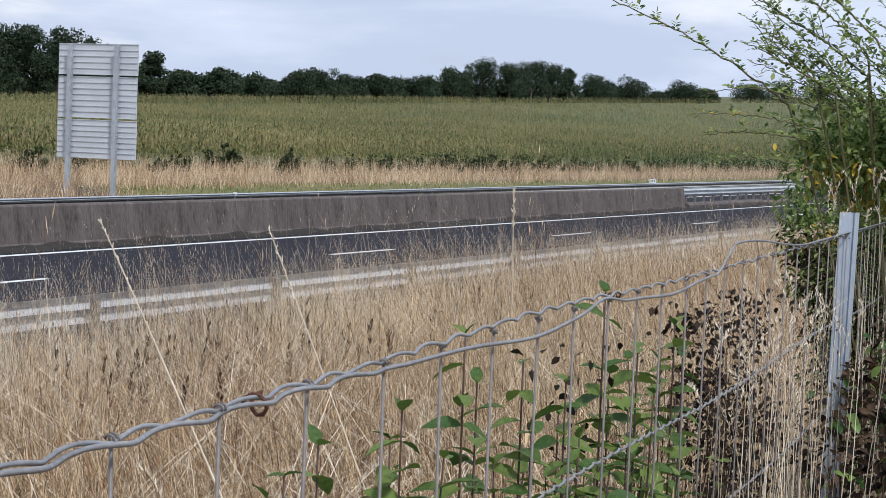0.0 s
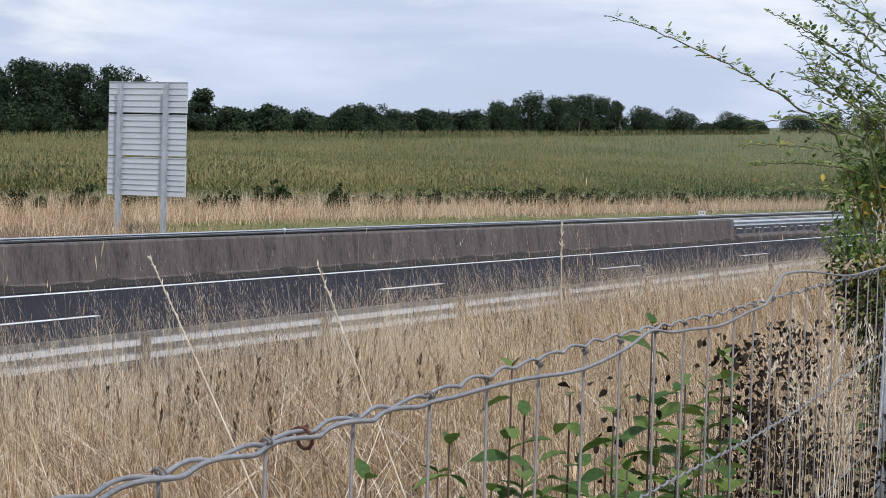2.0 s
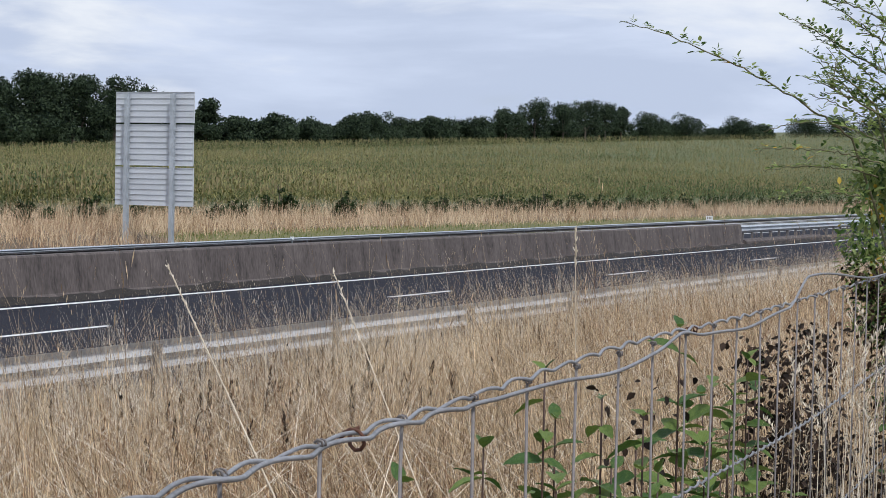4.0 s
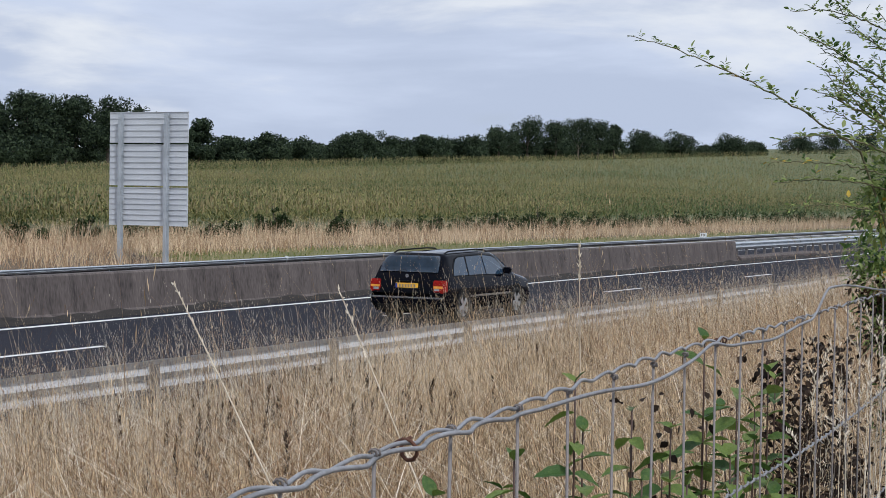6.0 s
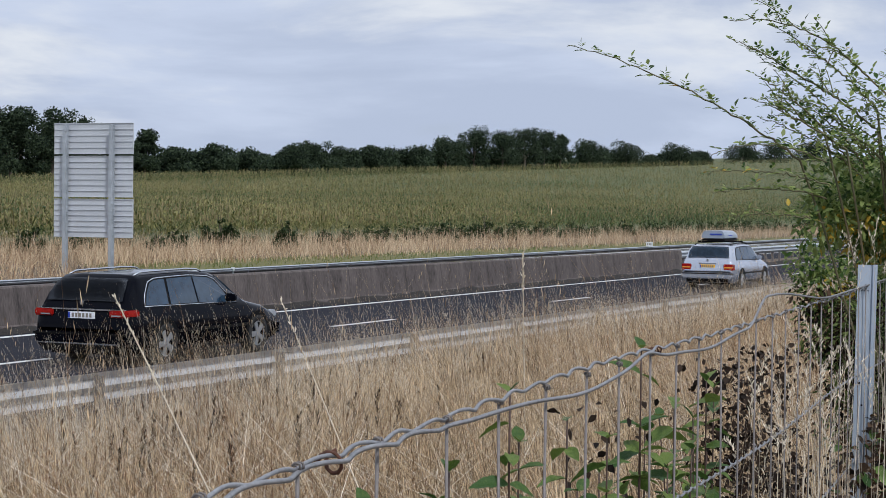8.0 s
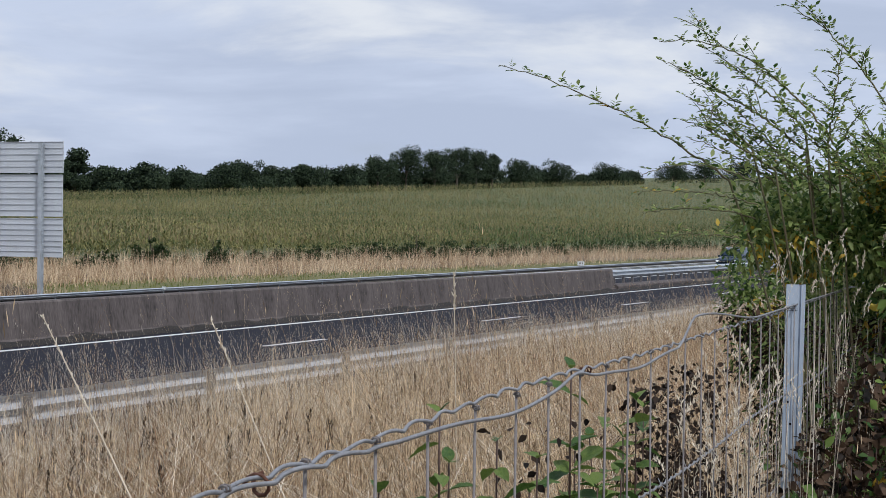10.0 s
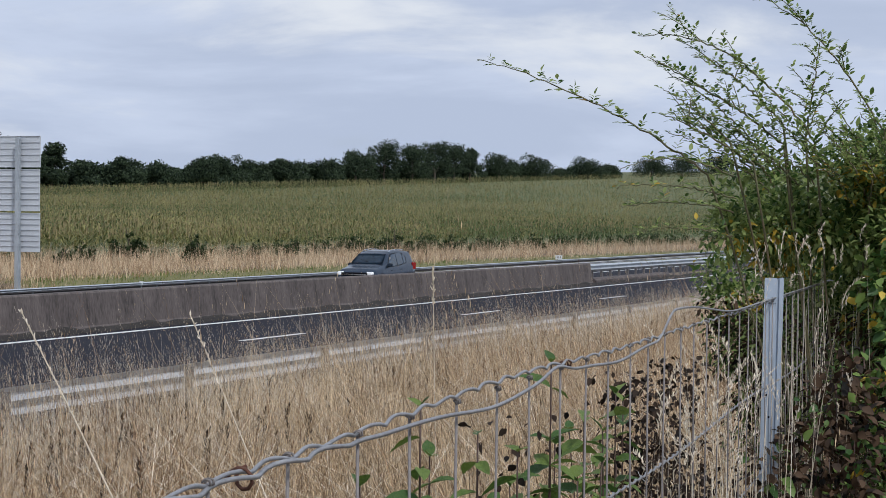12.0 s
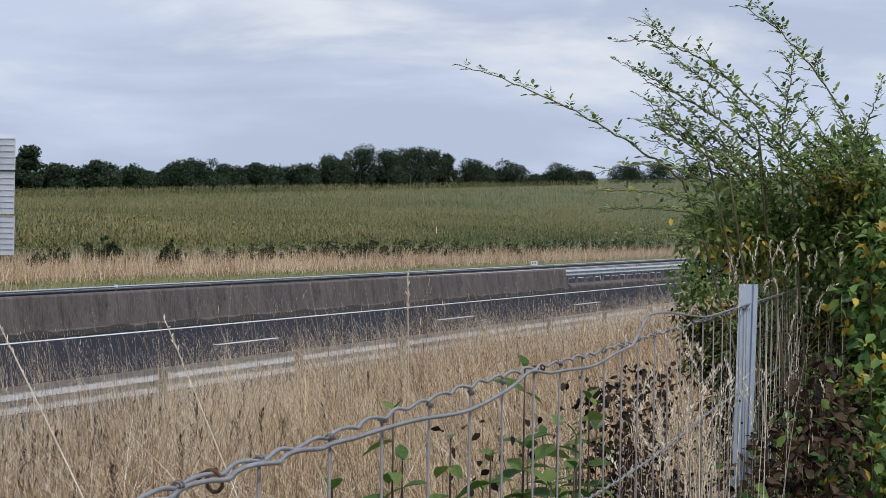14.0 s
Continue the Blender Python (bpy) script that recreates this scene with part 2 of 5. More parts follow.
def tube(bm, pts, r, sides=6, r1=None):
    """A round rod along points; r to r1."""
    pts = [Vector(p) for p in pts]
    rings = []
    prev = None
    n = len(pts)
    for i, p in enumerate(pts):
        d = (pts[min(i + 1, n - 1)] - pts[max(i - 1, 0)]).normalized()
        ref = prev if prev is not None else (Vector((0, 0, 1)) if abs(d.z) < 0.9 else Vector((1, 0, 0)))
        u = (ref - d * ref.dot(d)).normalized()
        prev = u
        v = d.cross(u)
        rr = r if r1 is None else r + (r1 - r) * i / (n - 1)
        rings.append([bm.verts.new(p + (u * math.cos(a) + v * math.sin(a)) * rr) for a in [2 * math.pi * k / sides for k in range(sides)]])
    for a, b in zip(rings, rings[1:]):
        for k in range(sides):
            bm.faces.new((a[k], a[(k + 1) % sides], b[(k + 1) % sides], b[k]))
    bm.faces.new(rings[0][::-1])
    bm.faces.new(rings[-1])


def mesh_np(name, verts, tris, mats, slots=None):
    """A mesh object from arrays of vertices and triangles."""
    me = bpy.data.meshes.new(name)
    verts = np.asarray(verts, np.float32)
    tris = np.asarray(tris, np.int32)
    me.vertices.add(len(verts))
    me.vertices.foreach_set("co", verts.ravel())
    me.loops.add(tris.size)
    me.loops.foreach_set("vertex_index", tris.ravel())
    me.polygons.add(len(tris))
    me.polygons.foreach_set("loop_start", np.arange(0, tris.size, 3, dtype=np.int32))
    me.polygons.foreach_set("loop_total", np.full(len(tris), 3, np.int32))
    for m in mats:
        me.materials.append(M[m])
    if slots is not None:
        me.polygons.foreach_set("material_index", np.asarray(slots, np.int32))
    me.update(calc_edges=True)
    me.validate()
    return new(name, me)


# ---- the lie of the land ----
def ease(a, b, v):
    t = np.clip((v - a) / (b - a), 0, 1)
    return t * t * (3 - 2 * t)


def height(x, y):
    """Ground level; the carriageways lie at 0."""
    x, y = np.asarray(x, float), np.asarray(y, float)
    bank = 1.22 * (1 - ease(0.2, 11.6, y) * 0.55 - 0.45 * np.clip((y - 0.2) / 11.4, 0, 1))
    road = np.where((y > 11.0) & (y < 25.5), -0.12, 0.0)
    far = np.where((y >= 25.5) & (y < 60), -0.12 - 0.045 * (np.clip(y, 25.5, 36) - 25.5), 0)
    verge = 0.85 * ease(36.2, 41, y) * (y < 60) + np.where(y >= 60, 0.26, 0) + 0.24 * ease(41, 48, y)
    crest = np.clip(0.0331 * x - 3.3, 0.2, 60)
    t = np.clip((y - 48) / 122, 0, 1)
    field = crest * (0.45 * t + 0.55 * t * t * (3 - 2 * t))
    beyond = -0.012 * np.clip(y - 200, 0, 400)
    return np.where(y < 20, bank, 0) + road + far + verge + field + beyond


def build_ground():
    xs = np.concatenate([np.arange(-3000, -60, 300), np.arange(-60, 120, 3.0), np.arange(120, 700, 15), np.arange(700, 4000, 300)])
    ys = np.concatenate([np.arange(-3000, -20, 400), np.arange(-20, 0, 2), np.arange(0, 14, 0.5), [20, 30, 35.4], np.arange(36, 50, 1), np.arange(50, 200, 6), np.arange(200, 600, 50), np.arange(600, 4000, 400)])
    X, Y = np.meshgrid(xs, ys)
    Z = height(X, Y)
    V = np.stack([X, Y, Z], -1).reshape(-1, 3)
    w, h = len(xs), len(ys)
    i = (np.arange(h - 1)[:, None] * w + np.arange(w - 1)[None]).ravel()
    T = np.concatenate([np.stack([i, i + 1, i + w + 1], 1), np.stack([i, i + w + 1, i + w], 1)])
    yc = V[T].mean(1)[:, 1]
    ob = mesh_np("ground", V, T, ["soil", "field", "turf"], np.where(yc > 47.5, 1, np.where((yc > 36) & (yc < 41) & (V[T].mean(1)[:, 0] > 57), 2, 0)))
    tagged(ob, "dry grass bank, verges and rising maize field beside the road", "ground", kind="structure")


build_ground()


def slab(name, y0, y1, z, thick, mat, label, cat, x0=-480, x1=1600, fall=0.0):
    bm = bmesh.new()
    n = 40
    d = fall * (y1 - y0)
    prism_x(bm, [(y0, z - thick), (y1, z - thick - d), (y1, z - d), (y0, z)], x0, x1, n)
    return tagged(part(name, bm, mat), label, cat, kind="structure")


road_near = slab("road", 12.3, 23.5, 0.0, 0.10, "asphalt", "dark grey asphalt dual carriageway nearer the field fence", "road")
road_far = slab("road", 25.6, 35.6, -0.06, 0.10, "asphalt", "dark asphalt carriageway beyond the central barrier", "road", fall=0.038)
median = slab("median", 23.5, 25.6, 0.03, 0.14, "soil", "narrow central reservation strip between the carriageways", "median")


def road_line(y, w, x0, x1, parent, z=0.0):
    bm = bmesh.new()
    box(bm, x0, x1, y - w / 2, y + w / 2, z + 0.001, z + 0.005)
    return part("road_marking", bm, "line", parent, "worn white road paint")


for y in (15.4, 22.75):
    road_line(y, 0.2, -100, 900, road_near)
for y in (26.6, 33.3):
    road_line(y, 0.2, -100, 900, road_far, -0.056 - 0.038 * (y - 25.6))
for k in range(-4, 36):
    road_line(19.05, 0.15, 12.58 + 13 * k + 10, 12.58 + 13 * k + 13, road_near)


# ---- central barrier, guard rails, sign ----
BARRIER_END = 75.3


def concrete_barrier():
    thing = tagged(new("concrete_barrier"), "weathered grey-brown concrete median barrier with dark streaks", "barrier")
    prof = [(23.52, -0.02), (23.52, 0.05), (23.60, 0.08), (23.66, 0.12), (23.76, 0.86), (23.80, 0.90), (24.02, 0.90), (24.06, 0.86), (24.16, 0.12), (24.30, 0.05), (24.30, -0.02)]
    first = None
    x = BARRIER_END
    while x > -60:
        if first is None:
            bm = bmesh.new()
            prism_x(bm, prof, -5.985, 0, 3)
            first = ob = part("barrier_section", bm, "concrete", thing)
        else:
            ob = new("barrier_section", first.data)
            ob.parent = thing
        ob.location = (x, 0, 0.004 * math.sin(x))
        x -= 6.0
    bm = bmesh.new()
    prism_x(bm, [(23.52, -0.02), (23.52, 0.18), (23.62, 0.26), (24.2, 0.26), (24.3, 0.18), (24.3, -0.02)], BARRIER_END + 0.01, BARRIER_END + 12, 2)
    part("barrier_foot", bm, "concrete", thing)
    return thing


concrete_barrier()


def gutter_dirt_shade():
    """Uneven drift of dirt and litter at the barrier's foot, darkened to paint shade."""
    xs = np.arange(-40, 190, 0.35)
    rows = []
    for q, up in ((0.0, 0.0), (0.35, 0.55), (0.7, 1.0), (1.0, 0.8)):
        w = 0.50 + 0.16 * np.sin(xs * 0.21) * np.sin(xs * 0.073 + 1) + 0.06 * np.sin(xs * 1.9 + np.sin(xs * 0.7))
        z = 0.005 + up * (0.10 + 0.04 * np.sin(xs * 0.9 + q) * np.sin(xs * 2.7) + 0.02 * np.sin(xs * 5.1 + 3 * q))
        rows.append(np.stack([xs, 23.64 - w + w * q, z], 1))
    V = np.concatenate(rows)
    n = len(xs)
    i = np.concatenate([np.arange(n - 1) + k * n for k in range(3)])
    T = np.concatenate([np.stack([i, i + 1, i + n + 1], 1), np.stack([i, i + n + 1, i + n], 1)])
    tagged(mesh_np("dirt_shade_drift", V, T, ["dirt"]), "dirt and painted shade along the foot of the concrete barrier", "dirt", kind="stuff")


gutter_dirt_shade()


def w_beam(name, y, top, x0, x1, post_step, facing, label, rise=0.0, foot=-0.5, post_mat="steel", h=0.31, beam_mat="steel", folds=()):
    """A steel guard rail: corrugated beam on posts. facing: -1 when the beam shows its face to -y; rise: per metre of x."""
    thing = tagged(new(name), label, "guard rail")
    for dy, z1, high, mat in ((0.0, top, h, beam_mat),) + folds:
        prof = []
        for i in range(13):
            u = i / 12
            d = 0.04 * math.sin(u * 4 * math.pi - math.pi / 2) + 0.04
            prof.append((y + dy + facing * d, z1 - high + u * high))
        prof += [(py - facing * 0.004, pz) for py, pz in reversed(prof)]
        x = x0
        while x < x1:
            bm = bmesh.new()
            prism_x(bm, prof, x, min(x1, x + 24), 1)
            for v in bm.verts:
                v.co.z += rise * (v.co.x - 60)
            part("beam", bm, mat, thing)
            x += 24
    k = x0 + 0.6
    mesh = None
    while k < x1:
        if mesh is None:
            bm = bmesh.new()
            hh = top - 0.03 - foot
            prism_z(bm, [(-0.03, 0), (0.03, 0), (0.03, 0.006), (-0.024, 0.006), (-0.024, 0.094), (0.03, 0.094), (0.03, 0.10), (-0.03, 0.10)], 0, hh)
            ob = part("post", bm, post_mat, thing)
            mesh = ob.data
        else:
            ob = new("post", mesh)
            ob.parent = thing
        ob.location = (k, y - facing * 0.056 - 0.05, foot + rise * (k - 60))
        k += post_step
    return thing


# the dark middle fold paints the shade below the top fold
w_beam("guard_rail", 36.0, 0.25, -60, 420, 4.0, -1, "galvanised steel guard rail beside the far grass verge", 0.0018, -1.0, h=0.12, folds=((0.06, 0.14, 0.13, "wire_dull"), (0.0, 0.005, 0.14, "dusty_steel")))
w_beam("guard_rail", 23.85, 0.86, BARRIER_END + 0.1, 420, 1.33, -1, "galvanised steel guard rail on close posts after the concrete barrier", post_mat="wire_dull")
w_beam("guard_rail", 12.05, 0.75, -39.58, 420, 4.0, 1, "dusty steel guard rail half hidden in dry grass", post_mat="wire_dull", beam_mat="dusty_steel")


def marker(name, x, y, z, w, h, label):
    """A small plate on a stub that stands on the far guard rail."""
    thing = tagged(new(name), label, "marker")
    thing.location = (x, y, z)
    bm = bmesh.new()
    box(bm, -0.015, 0.015, -w / 2, w / 2, 0, h)
    part("plate", bm, "white", thing)
    bm = bmesh.new()
    box(bm, -0.01, 0.01, -0.02, 0.02, -0.14, 0.0)
    part("bracket", bm, "steel", thing)
    if w > 0.2:
        for k in (-1, 0, 1):
            bm = bmesh.new()
            box(bm, -0.018, -0.0155, k * 0.1 - 0.03, k * 0.1 + 0.03, 0.06, h - 0.06)
            part("dark_bar", bm, "plate_ink", thing, "dark printed bar")
    return thing


marker("reflector_post", 59.4, 35.96, 0.16, 0.14, 0.13, "small white reflector on the far guard rail")
marker("distance_marker", 107.6, 35.96, 0.36, 0.42, 0.24, "small white distance marker plate on the far rail")


def direction_sign():
    thing = tagged(new("road_sign"), "back of a large ribbed aluminium direction sign on two steel posts", "road sign")
    X, y0, y1 = 54.0, 36.73, 40.05
    for k, (z0, z1) in enumerate(((1.40, 2.74), (2.80, 4.24), (4.30, 5.38))):
        bm = bmesh.new()
        box(bm, X + 0.02, X + 0.05, y0 + 0.02 * (k == 1), y1, z0, z1)
        panel = part("panel", bm, "sign_back", thing)
        n = max(3, round((z1 - z0) / 0.20))
        for j in range(n + 1):
            zz = z0 + 0.012 + (z1 - z0 - 0.024) * j / n
            bm = bmesh.new()
            box(bm, X - 0.004, X + 0.021, y0 + 0.01, y1 - 0.01, zz - 0.008, zz + 0.008)
            part("rib", bm, "sign_back", panel)
    for y in (37.52, 39.46):
        bm = bmesh.new()
        f, g = 0.064, 0.008
        prism_z(bm, [(X - 0.22, y - f), (X - 0.20, y - f), (X - 0.20, y - g), (X - 0.05, y - g), (X - 0.05, y - f), (X - 0.033, y - f), (X - 0.033, y + f), (X - 0.05, y + f), (X - 0.05, y + g), (X - 0.20, y + g), (X - 0.20, y + f), (X - 0.22, y + f)], -0.3, 5.33)
        part("post", bm, "steel", thing)
    return thing


direction_sign()


# ---- the wire fence beside the camera ----
def fence_y(x):
    return 0.641 + (x - 1.201) * 0.0979


def hump(x, c, w):
    return math.exp(-((x - c) / w) ** 2)


def wire_fence():
    thing = tagged(new("wire_fence"), "galvanised woven wire stock fence with a twisted top strand", "fence")
    # top strand of the mesh, crimped
    pts = []
    x = -3.0
    while x < 7.4:
        crimp = 0.005 * abs(math.sin(math.pi * (x - 0.99) / 0.079)) if x < 4.6 else 0
        twist = 2 * math.pi * x / 0.105
        pts.append((x, fence_y(x) + 0.002 * math.cos(twist), 2.4385 + 0.009 * hump(x, 2.0, 0.45) - 0.004 * hump(x, 4.2, 0.6) + crimp))
        x += 0.008
    bm = bmesh.new()
    tube(bm, pts, 0.0018, 6)
    part("top_strand", bm, "wire", thing, smooth=True)
    # loose second strand wound round it
    pts = []
    x = -3.0
    while x < 7.4:
        twist = 2 * math.pi * x / 0.105
        wound = 1 - ease(1.35, 1.55, x)
        z = 2.4355 + (0.0018 * math.sin(twist) + 0.003) * float(wound)
        z += -0.011 * hump(x, 1.92, 0.17) + 0.011 * hump(x, 2.22, 0.075) - 0.010 * hump(x, 2.62, 0.17)
        z += 0.044 * float(ease(2.93, 3.12, x)) * (1 - 0.80 * float(ease(3.15, 3.95, x)))
        pts.append((x, fence_y(x) - 0.0045 + 0.005 * math.cos(twist) * float(wound), z))
        x += 0.012
    bm = bmesh.new()
    tube(bm, pts, 0.0021, 6)
    part("tension_strand", bm, "wire", thing, smooth=True)
    # uprights
    x = 0.992 - 0.158 * 25
    first = None
    k = 0
    while x < 7.2:
        if first is None:
            bm = bmesh.new()
            tube(bm, [(0, 0, 0), (0.001, 0, -0.4), (-0.001, 0, -0.8), (0, 0, -1.22)], 0.0015, 6)
            ob = first = part("upright_wire", bm, "wire_dull", thing, smooth=True)
        else:
            ob = new("upright_wire", first.data)
            ob.parent = thing
        ob.location = (x + 0.004 * math.sin(k * 2.3), fence_y(x) + 0.001, 2.440)
        ob.rotation_euler = (0, radians(1.2 * math.sin(k * 1.7)), 0)
        # the hook where the upright ends round the strand
        bm = bmesh.new()
        tube(bm, [(-0.005 + 0.010 * i / 10, 0.0028 * math.cos(i * 1.25), 0.0028 * math.sin(i * 1.25)) for i in range(11)], 0.0011, 5)
        hook = part("hook", bm, "wire_dull", ob, smooth=True)
        hook.location = (0, -0.001, 0.002)
        x += 0.158
        k += 1
    for z in (2.225, 2.02, 1.80, 1.58, 1.38):
        bm = bmesh.new()
        pts = []
        x = -3.0
        while x < 7.2:
            pts.append((x, fence_y(x) + 0.008 + 0.002 * math.sin(x * 140), z + 0.006 * math.sin(x * 3.1 + z * 9) + 0.002 * math.cos(x * 140)))
            x += 0.015
        tube(bm, pts, 0.0019, 5)
        part("line_wire", bm, "wire", thing, smooth=True)
    # rusty clip and rusty binding
    bm = bmesh.new()
    tube(bm, [(1.201 + 0.0015 * i, fence_y(1.2) + 0.0085 * math.cos(i * 0.7), 2.437 + 0.0085 * math.sin(i * 0.7)) for i in range(12)], 0.0016, 6)
    part("clip", bm, "rust", thing, "rusty wire clip", smooth=True)
    bm = bmesh.new()
    tube(bm, [(2.27 + 0.0028 * i, fence_y(2.3) + 0.0042 * math.cos(i * 1.4), 2.445 + 0.0042 * math.sin(i * 1.4)) for i in range(14)], 0.0012, 5)
    part("binding", bm, "rust", thing, "rusty binding wire", smooth=True)
    # barbs of the second wire
    for k in range(18):
        x = 1.2 + k * 0.24
        bm = bmesh.new()
        tube(bm, [(-0.004, -0.007, -0.006), (0, 0.002, 0.0), (0.003, 0.007, 0.008)], 0.0008, 4)
        ob = part("barb", bm, "wire", thing)
        ob.location = (x, fence_y(x) + 0.008, 2.225 + 0.006 * math.sin(x * 3.1 + 2.225 * 9))
    return thing


wire_fence()


def fence_post():
    thing = tagged(new("fence_post"), "galvanised steel channel fence post, ribbed, behind dry grass", "fence post")
    thing.location = (4.626, 0.998, 1.0)
    thing.rotation_euler = (0, radians(1.0), radians(-64))
    bm = bmesh.new()
    # folded channel: broad face, a groove, a narrow face, a returned flange
    face = [(-0.026, 0.0), (0.004, 0.0), (0.006, 0.006), (0.010, 0.006), (0.012, 0.0), (0.019, 0.0), (0.021, 0.005), (0.024, 0.005), (0.026, 0.012), (0.026, 0.032)]
    back = [(x * 0.93, y + 0.0022) for x, y in reversed(face)]
    prism_z(bm, face + back, 0, 1.4935)
    part("post_body", bm, "postzinc", thing)
    for k in range(7):
        bm = bmesh.new()
        box(bm, -0.020 + 0.0036 * k, -0.0186 + 0.0036 * k, -0.0012, 0.0, 1.428, 1.4305)
        part("tooth", bm, "trim", thing)
    for x, z in ((-0.014, 1.20), (-0.006, 1.145), (-0.014, 1.05)):
        bm = bmesh.new()
        box(bm, x - 0.0022, x + 0.0022, -0.0012, 0.0, z - 0.0025, z + 0.0025)
        part("slot", bm, "trim", thing)
    return thing


fence_post()


# ---- cars ----
def loft(bm, rings, close_ends=True):
    vs = [[bm.verts.new(p) for p in r] for r in rings]
    n = len(vs[0])
    for a, b in zip(vs, vs[1:]):
        for k in range(n):
            bm.faces.new((a[k], a[(k + 1) % n], b[(k + 1) % n], b[k]))
    if close_ends:
        bm.faces.new(vs[0])
        bm.faces.new(vs[-1][::-1])
    bmesh.ops.recalc_face_normals(bm, faces=bm.faces)


def make_car(name, label, spec):
    """A car that stands at its rear bumper's middle and points along +x. spec: its measures, colours and fittings."""
    car = tagged(new(name), label, "car", "cars on the road")
    st = spec["stations"]  # x, underside, belt, roof, half width, half roof
    paint = spec["paint"]

    def at(x):
        return [float(np.interp(x, [q[0] for q in st], [q[i] for q in st])) for i in range(1, 6)]

    def ring(x):
        zb, zs, zr, w, wr = at(x)
        half = [(w * 0.90, zb), (w * 0.985, zb + 0.10), (w, zb + (zs - zb) * 0.55), (w * 0.985, zs - 0.06), (w * 0.955, zs), (wr * 1.0, zr - 0.07 * min(1, (zr - zs) / 0.3)), (wr * 0.90, zr - 0.015), (wr * 0.5, zr + 0.008)]
        return [(x, -y, z) for y, z in half] + [(x, y, z) for y, z in reversed(half)]

    xs = sorted(set([q[0] for q in st] + [st[0][0] + (st[-1][0] - st[0][0]) * i / 40 for i in range(41)]))
    bm = bmesh.new()
    loft(bm, [ring(x) for x in xs])
    body = part("body", bm, paint, car, smooth=True)
    md = body.modifiers.new("edges", "EDGE_SPLIT")
    md.split_angle = radians(38)

    def side_point(x, v, s, out=0.006):
        zb, zs, zr, w, wr = at(x)
        y0, z0, y1, z1 = w * 0.955, zs, wr, zr - 0.07 * min(1, (zr - zs) / 0.3)
        return Vector((x, s * (y0 + (y1 - y0) * v + out), z0 + (z1 - z0) * v))

    def side_panel(pname, corners, s, mat, out=0.006, parent=None, label=""):
        """corners: (x, v) round the pane, on the glasshouse side."""
        bm = bmesh.new()
        f = bm.faces.new([bm.verts.new(side_point(x, v, s, out)) for x, v in corners])
        g = bmesh.ops.extrude_face_region(bm, geom=[f])
        for v in g["geom"]:
            if isinstance(v, bmesh.types.BMVert):
                v.co.y -= s * (out + 0.02)
        bmesh.ops.recalc_face_normals(bm, faces=bm.faces)
        return part(pname, bm, mat, parent or car, label)

    dlo = spec["glass_line"]
    for s in (-1, 1):
        side_panel("window_surround", dlo, s, "trim", 0.004)
        for c in spec["side_windows"]:
            side_panel("side_window", c, s, "glass", 0.008)
        if spec.get("window_chrome"):
            line = dlo + dlo[:1]
            if spec["window_chrome"] == "low":
                line = spec["chrome_line"]
            bm = bmesh.new()
            tube(bm, [side_point(x, v, s, 0.008) for x, v in line], 0.011, 5)
            part("window_trim", bm, "chrome", car, smooth=True)

    def rear_point(u, v, out=0.02):
        x0, x1 = spec["rear_glass"]
        x = x0 + (x1 - x0) * v
        zb, zs, zr, w, wr = at(x)
        return Vector((x - out, u * (w * 0.80 * (1 - v) + wr * 0.86 * v), zr + 0.004 + out * 0.5))

    def strip(pname, pts_fn, mat, n=8, thick=0.02):
        bm = bmesh.new()
        rows = [[bm.verts.new(pts_fn(-1 + 2 * i / n, v)) for i in range(n + 1)] for v in (0.0, 0.25, 0.5, 0.75, 1.0)]
        for a, b in zip(rows, rows[1:]):
            for i in range(n):
                bm.faces.new((a[i], a[i + 1], b[i + 1], b[i]))
        bmesh.ops.solidify(bm, geom=bm.faces[:], thickness=thick)
        return part(pname, bm, mat, car, smooth=True)

    strip("rear_window", rear_point, spec.get("rear_mat", "glass"))

    def front_point(u, v):
        x0, x1 = spec["front_glass"]
        x = x0 + (x1 - x0) * v
        zb, zs, zr, w, wr = at(x)
        return Vector((x + 0.008, u * (w * 0.80 * (1 - v) + wr * 0.88 * v), zr + 0.012))

    strip("windscreen", front_point, "glass")
    L = st[-1][0]
    W = max(q[4] for q in st)

    def block(pname, x0, x1, y0, y1, z0, z1, mat, parent=car, bevel=0.012, label=""):
        bm = bmesh.new()
        box(bm, x0, x1, y0, y1, z0, z1)
        if bevel:
            bmesh.ops.bevel(bm, geom=bm.edges[:], offset=bevel, segments=2, affect="EDGES")
        return part(pname, bm, mat, parent, label)

    # bumpers, sills, lights, plate
    bz0, bz1 = spec.get("bumper", (0.33, 0.60))
    bumper = block("rear_bumper", -0.05, 0.22, -W * 0.97, W * 0.97, bz0, bz1, paint, bevel=0.05)
    block("bumper_strip", -0.06, 0.10, -W * 0.975, W * 0.975, bz1 - 0.10, bz1 - 0.065, spec.get("strip", "trim"), bumper, 0.004)
    block("lower_apron", -0.03, 0.25, -W * 0.80, W * 0.80, bz0 - 0.09, bz0 + 0.05, "trim", bumper, 0.02)
    block("front_bumper", L - 0.22, L + 0.02, -W * 0.93, W * 0.93, 0.25, 0.55, paint, bevel=0.06)
    for s in (-1, 1):
        block("sill", 1.25, L - 1.25, s * W * 0.93 - 0.04, s * W * 0.93 + 0.04, 0.20, 0.32, "trim", bevel=0.01)
        block("door_strip", 1.25, L - 1.2, s * W - 0.012, s * W + 0.012, 0.50, 0.545, spec.get("strip", "trim"), bevel=0.004)
        for x in spec["handles"]:
            zs = at(x)[1]
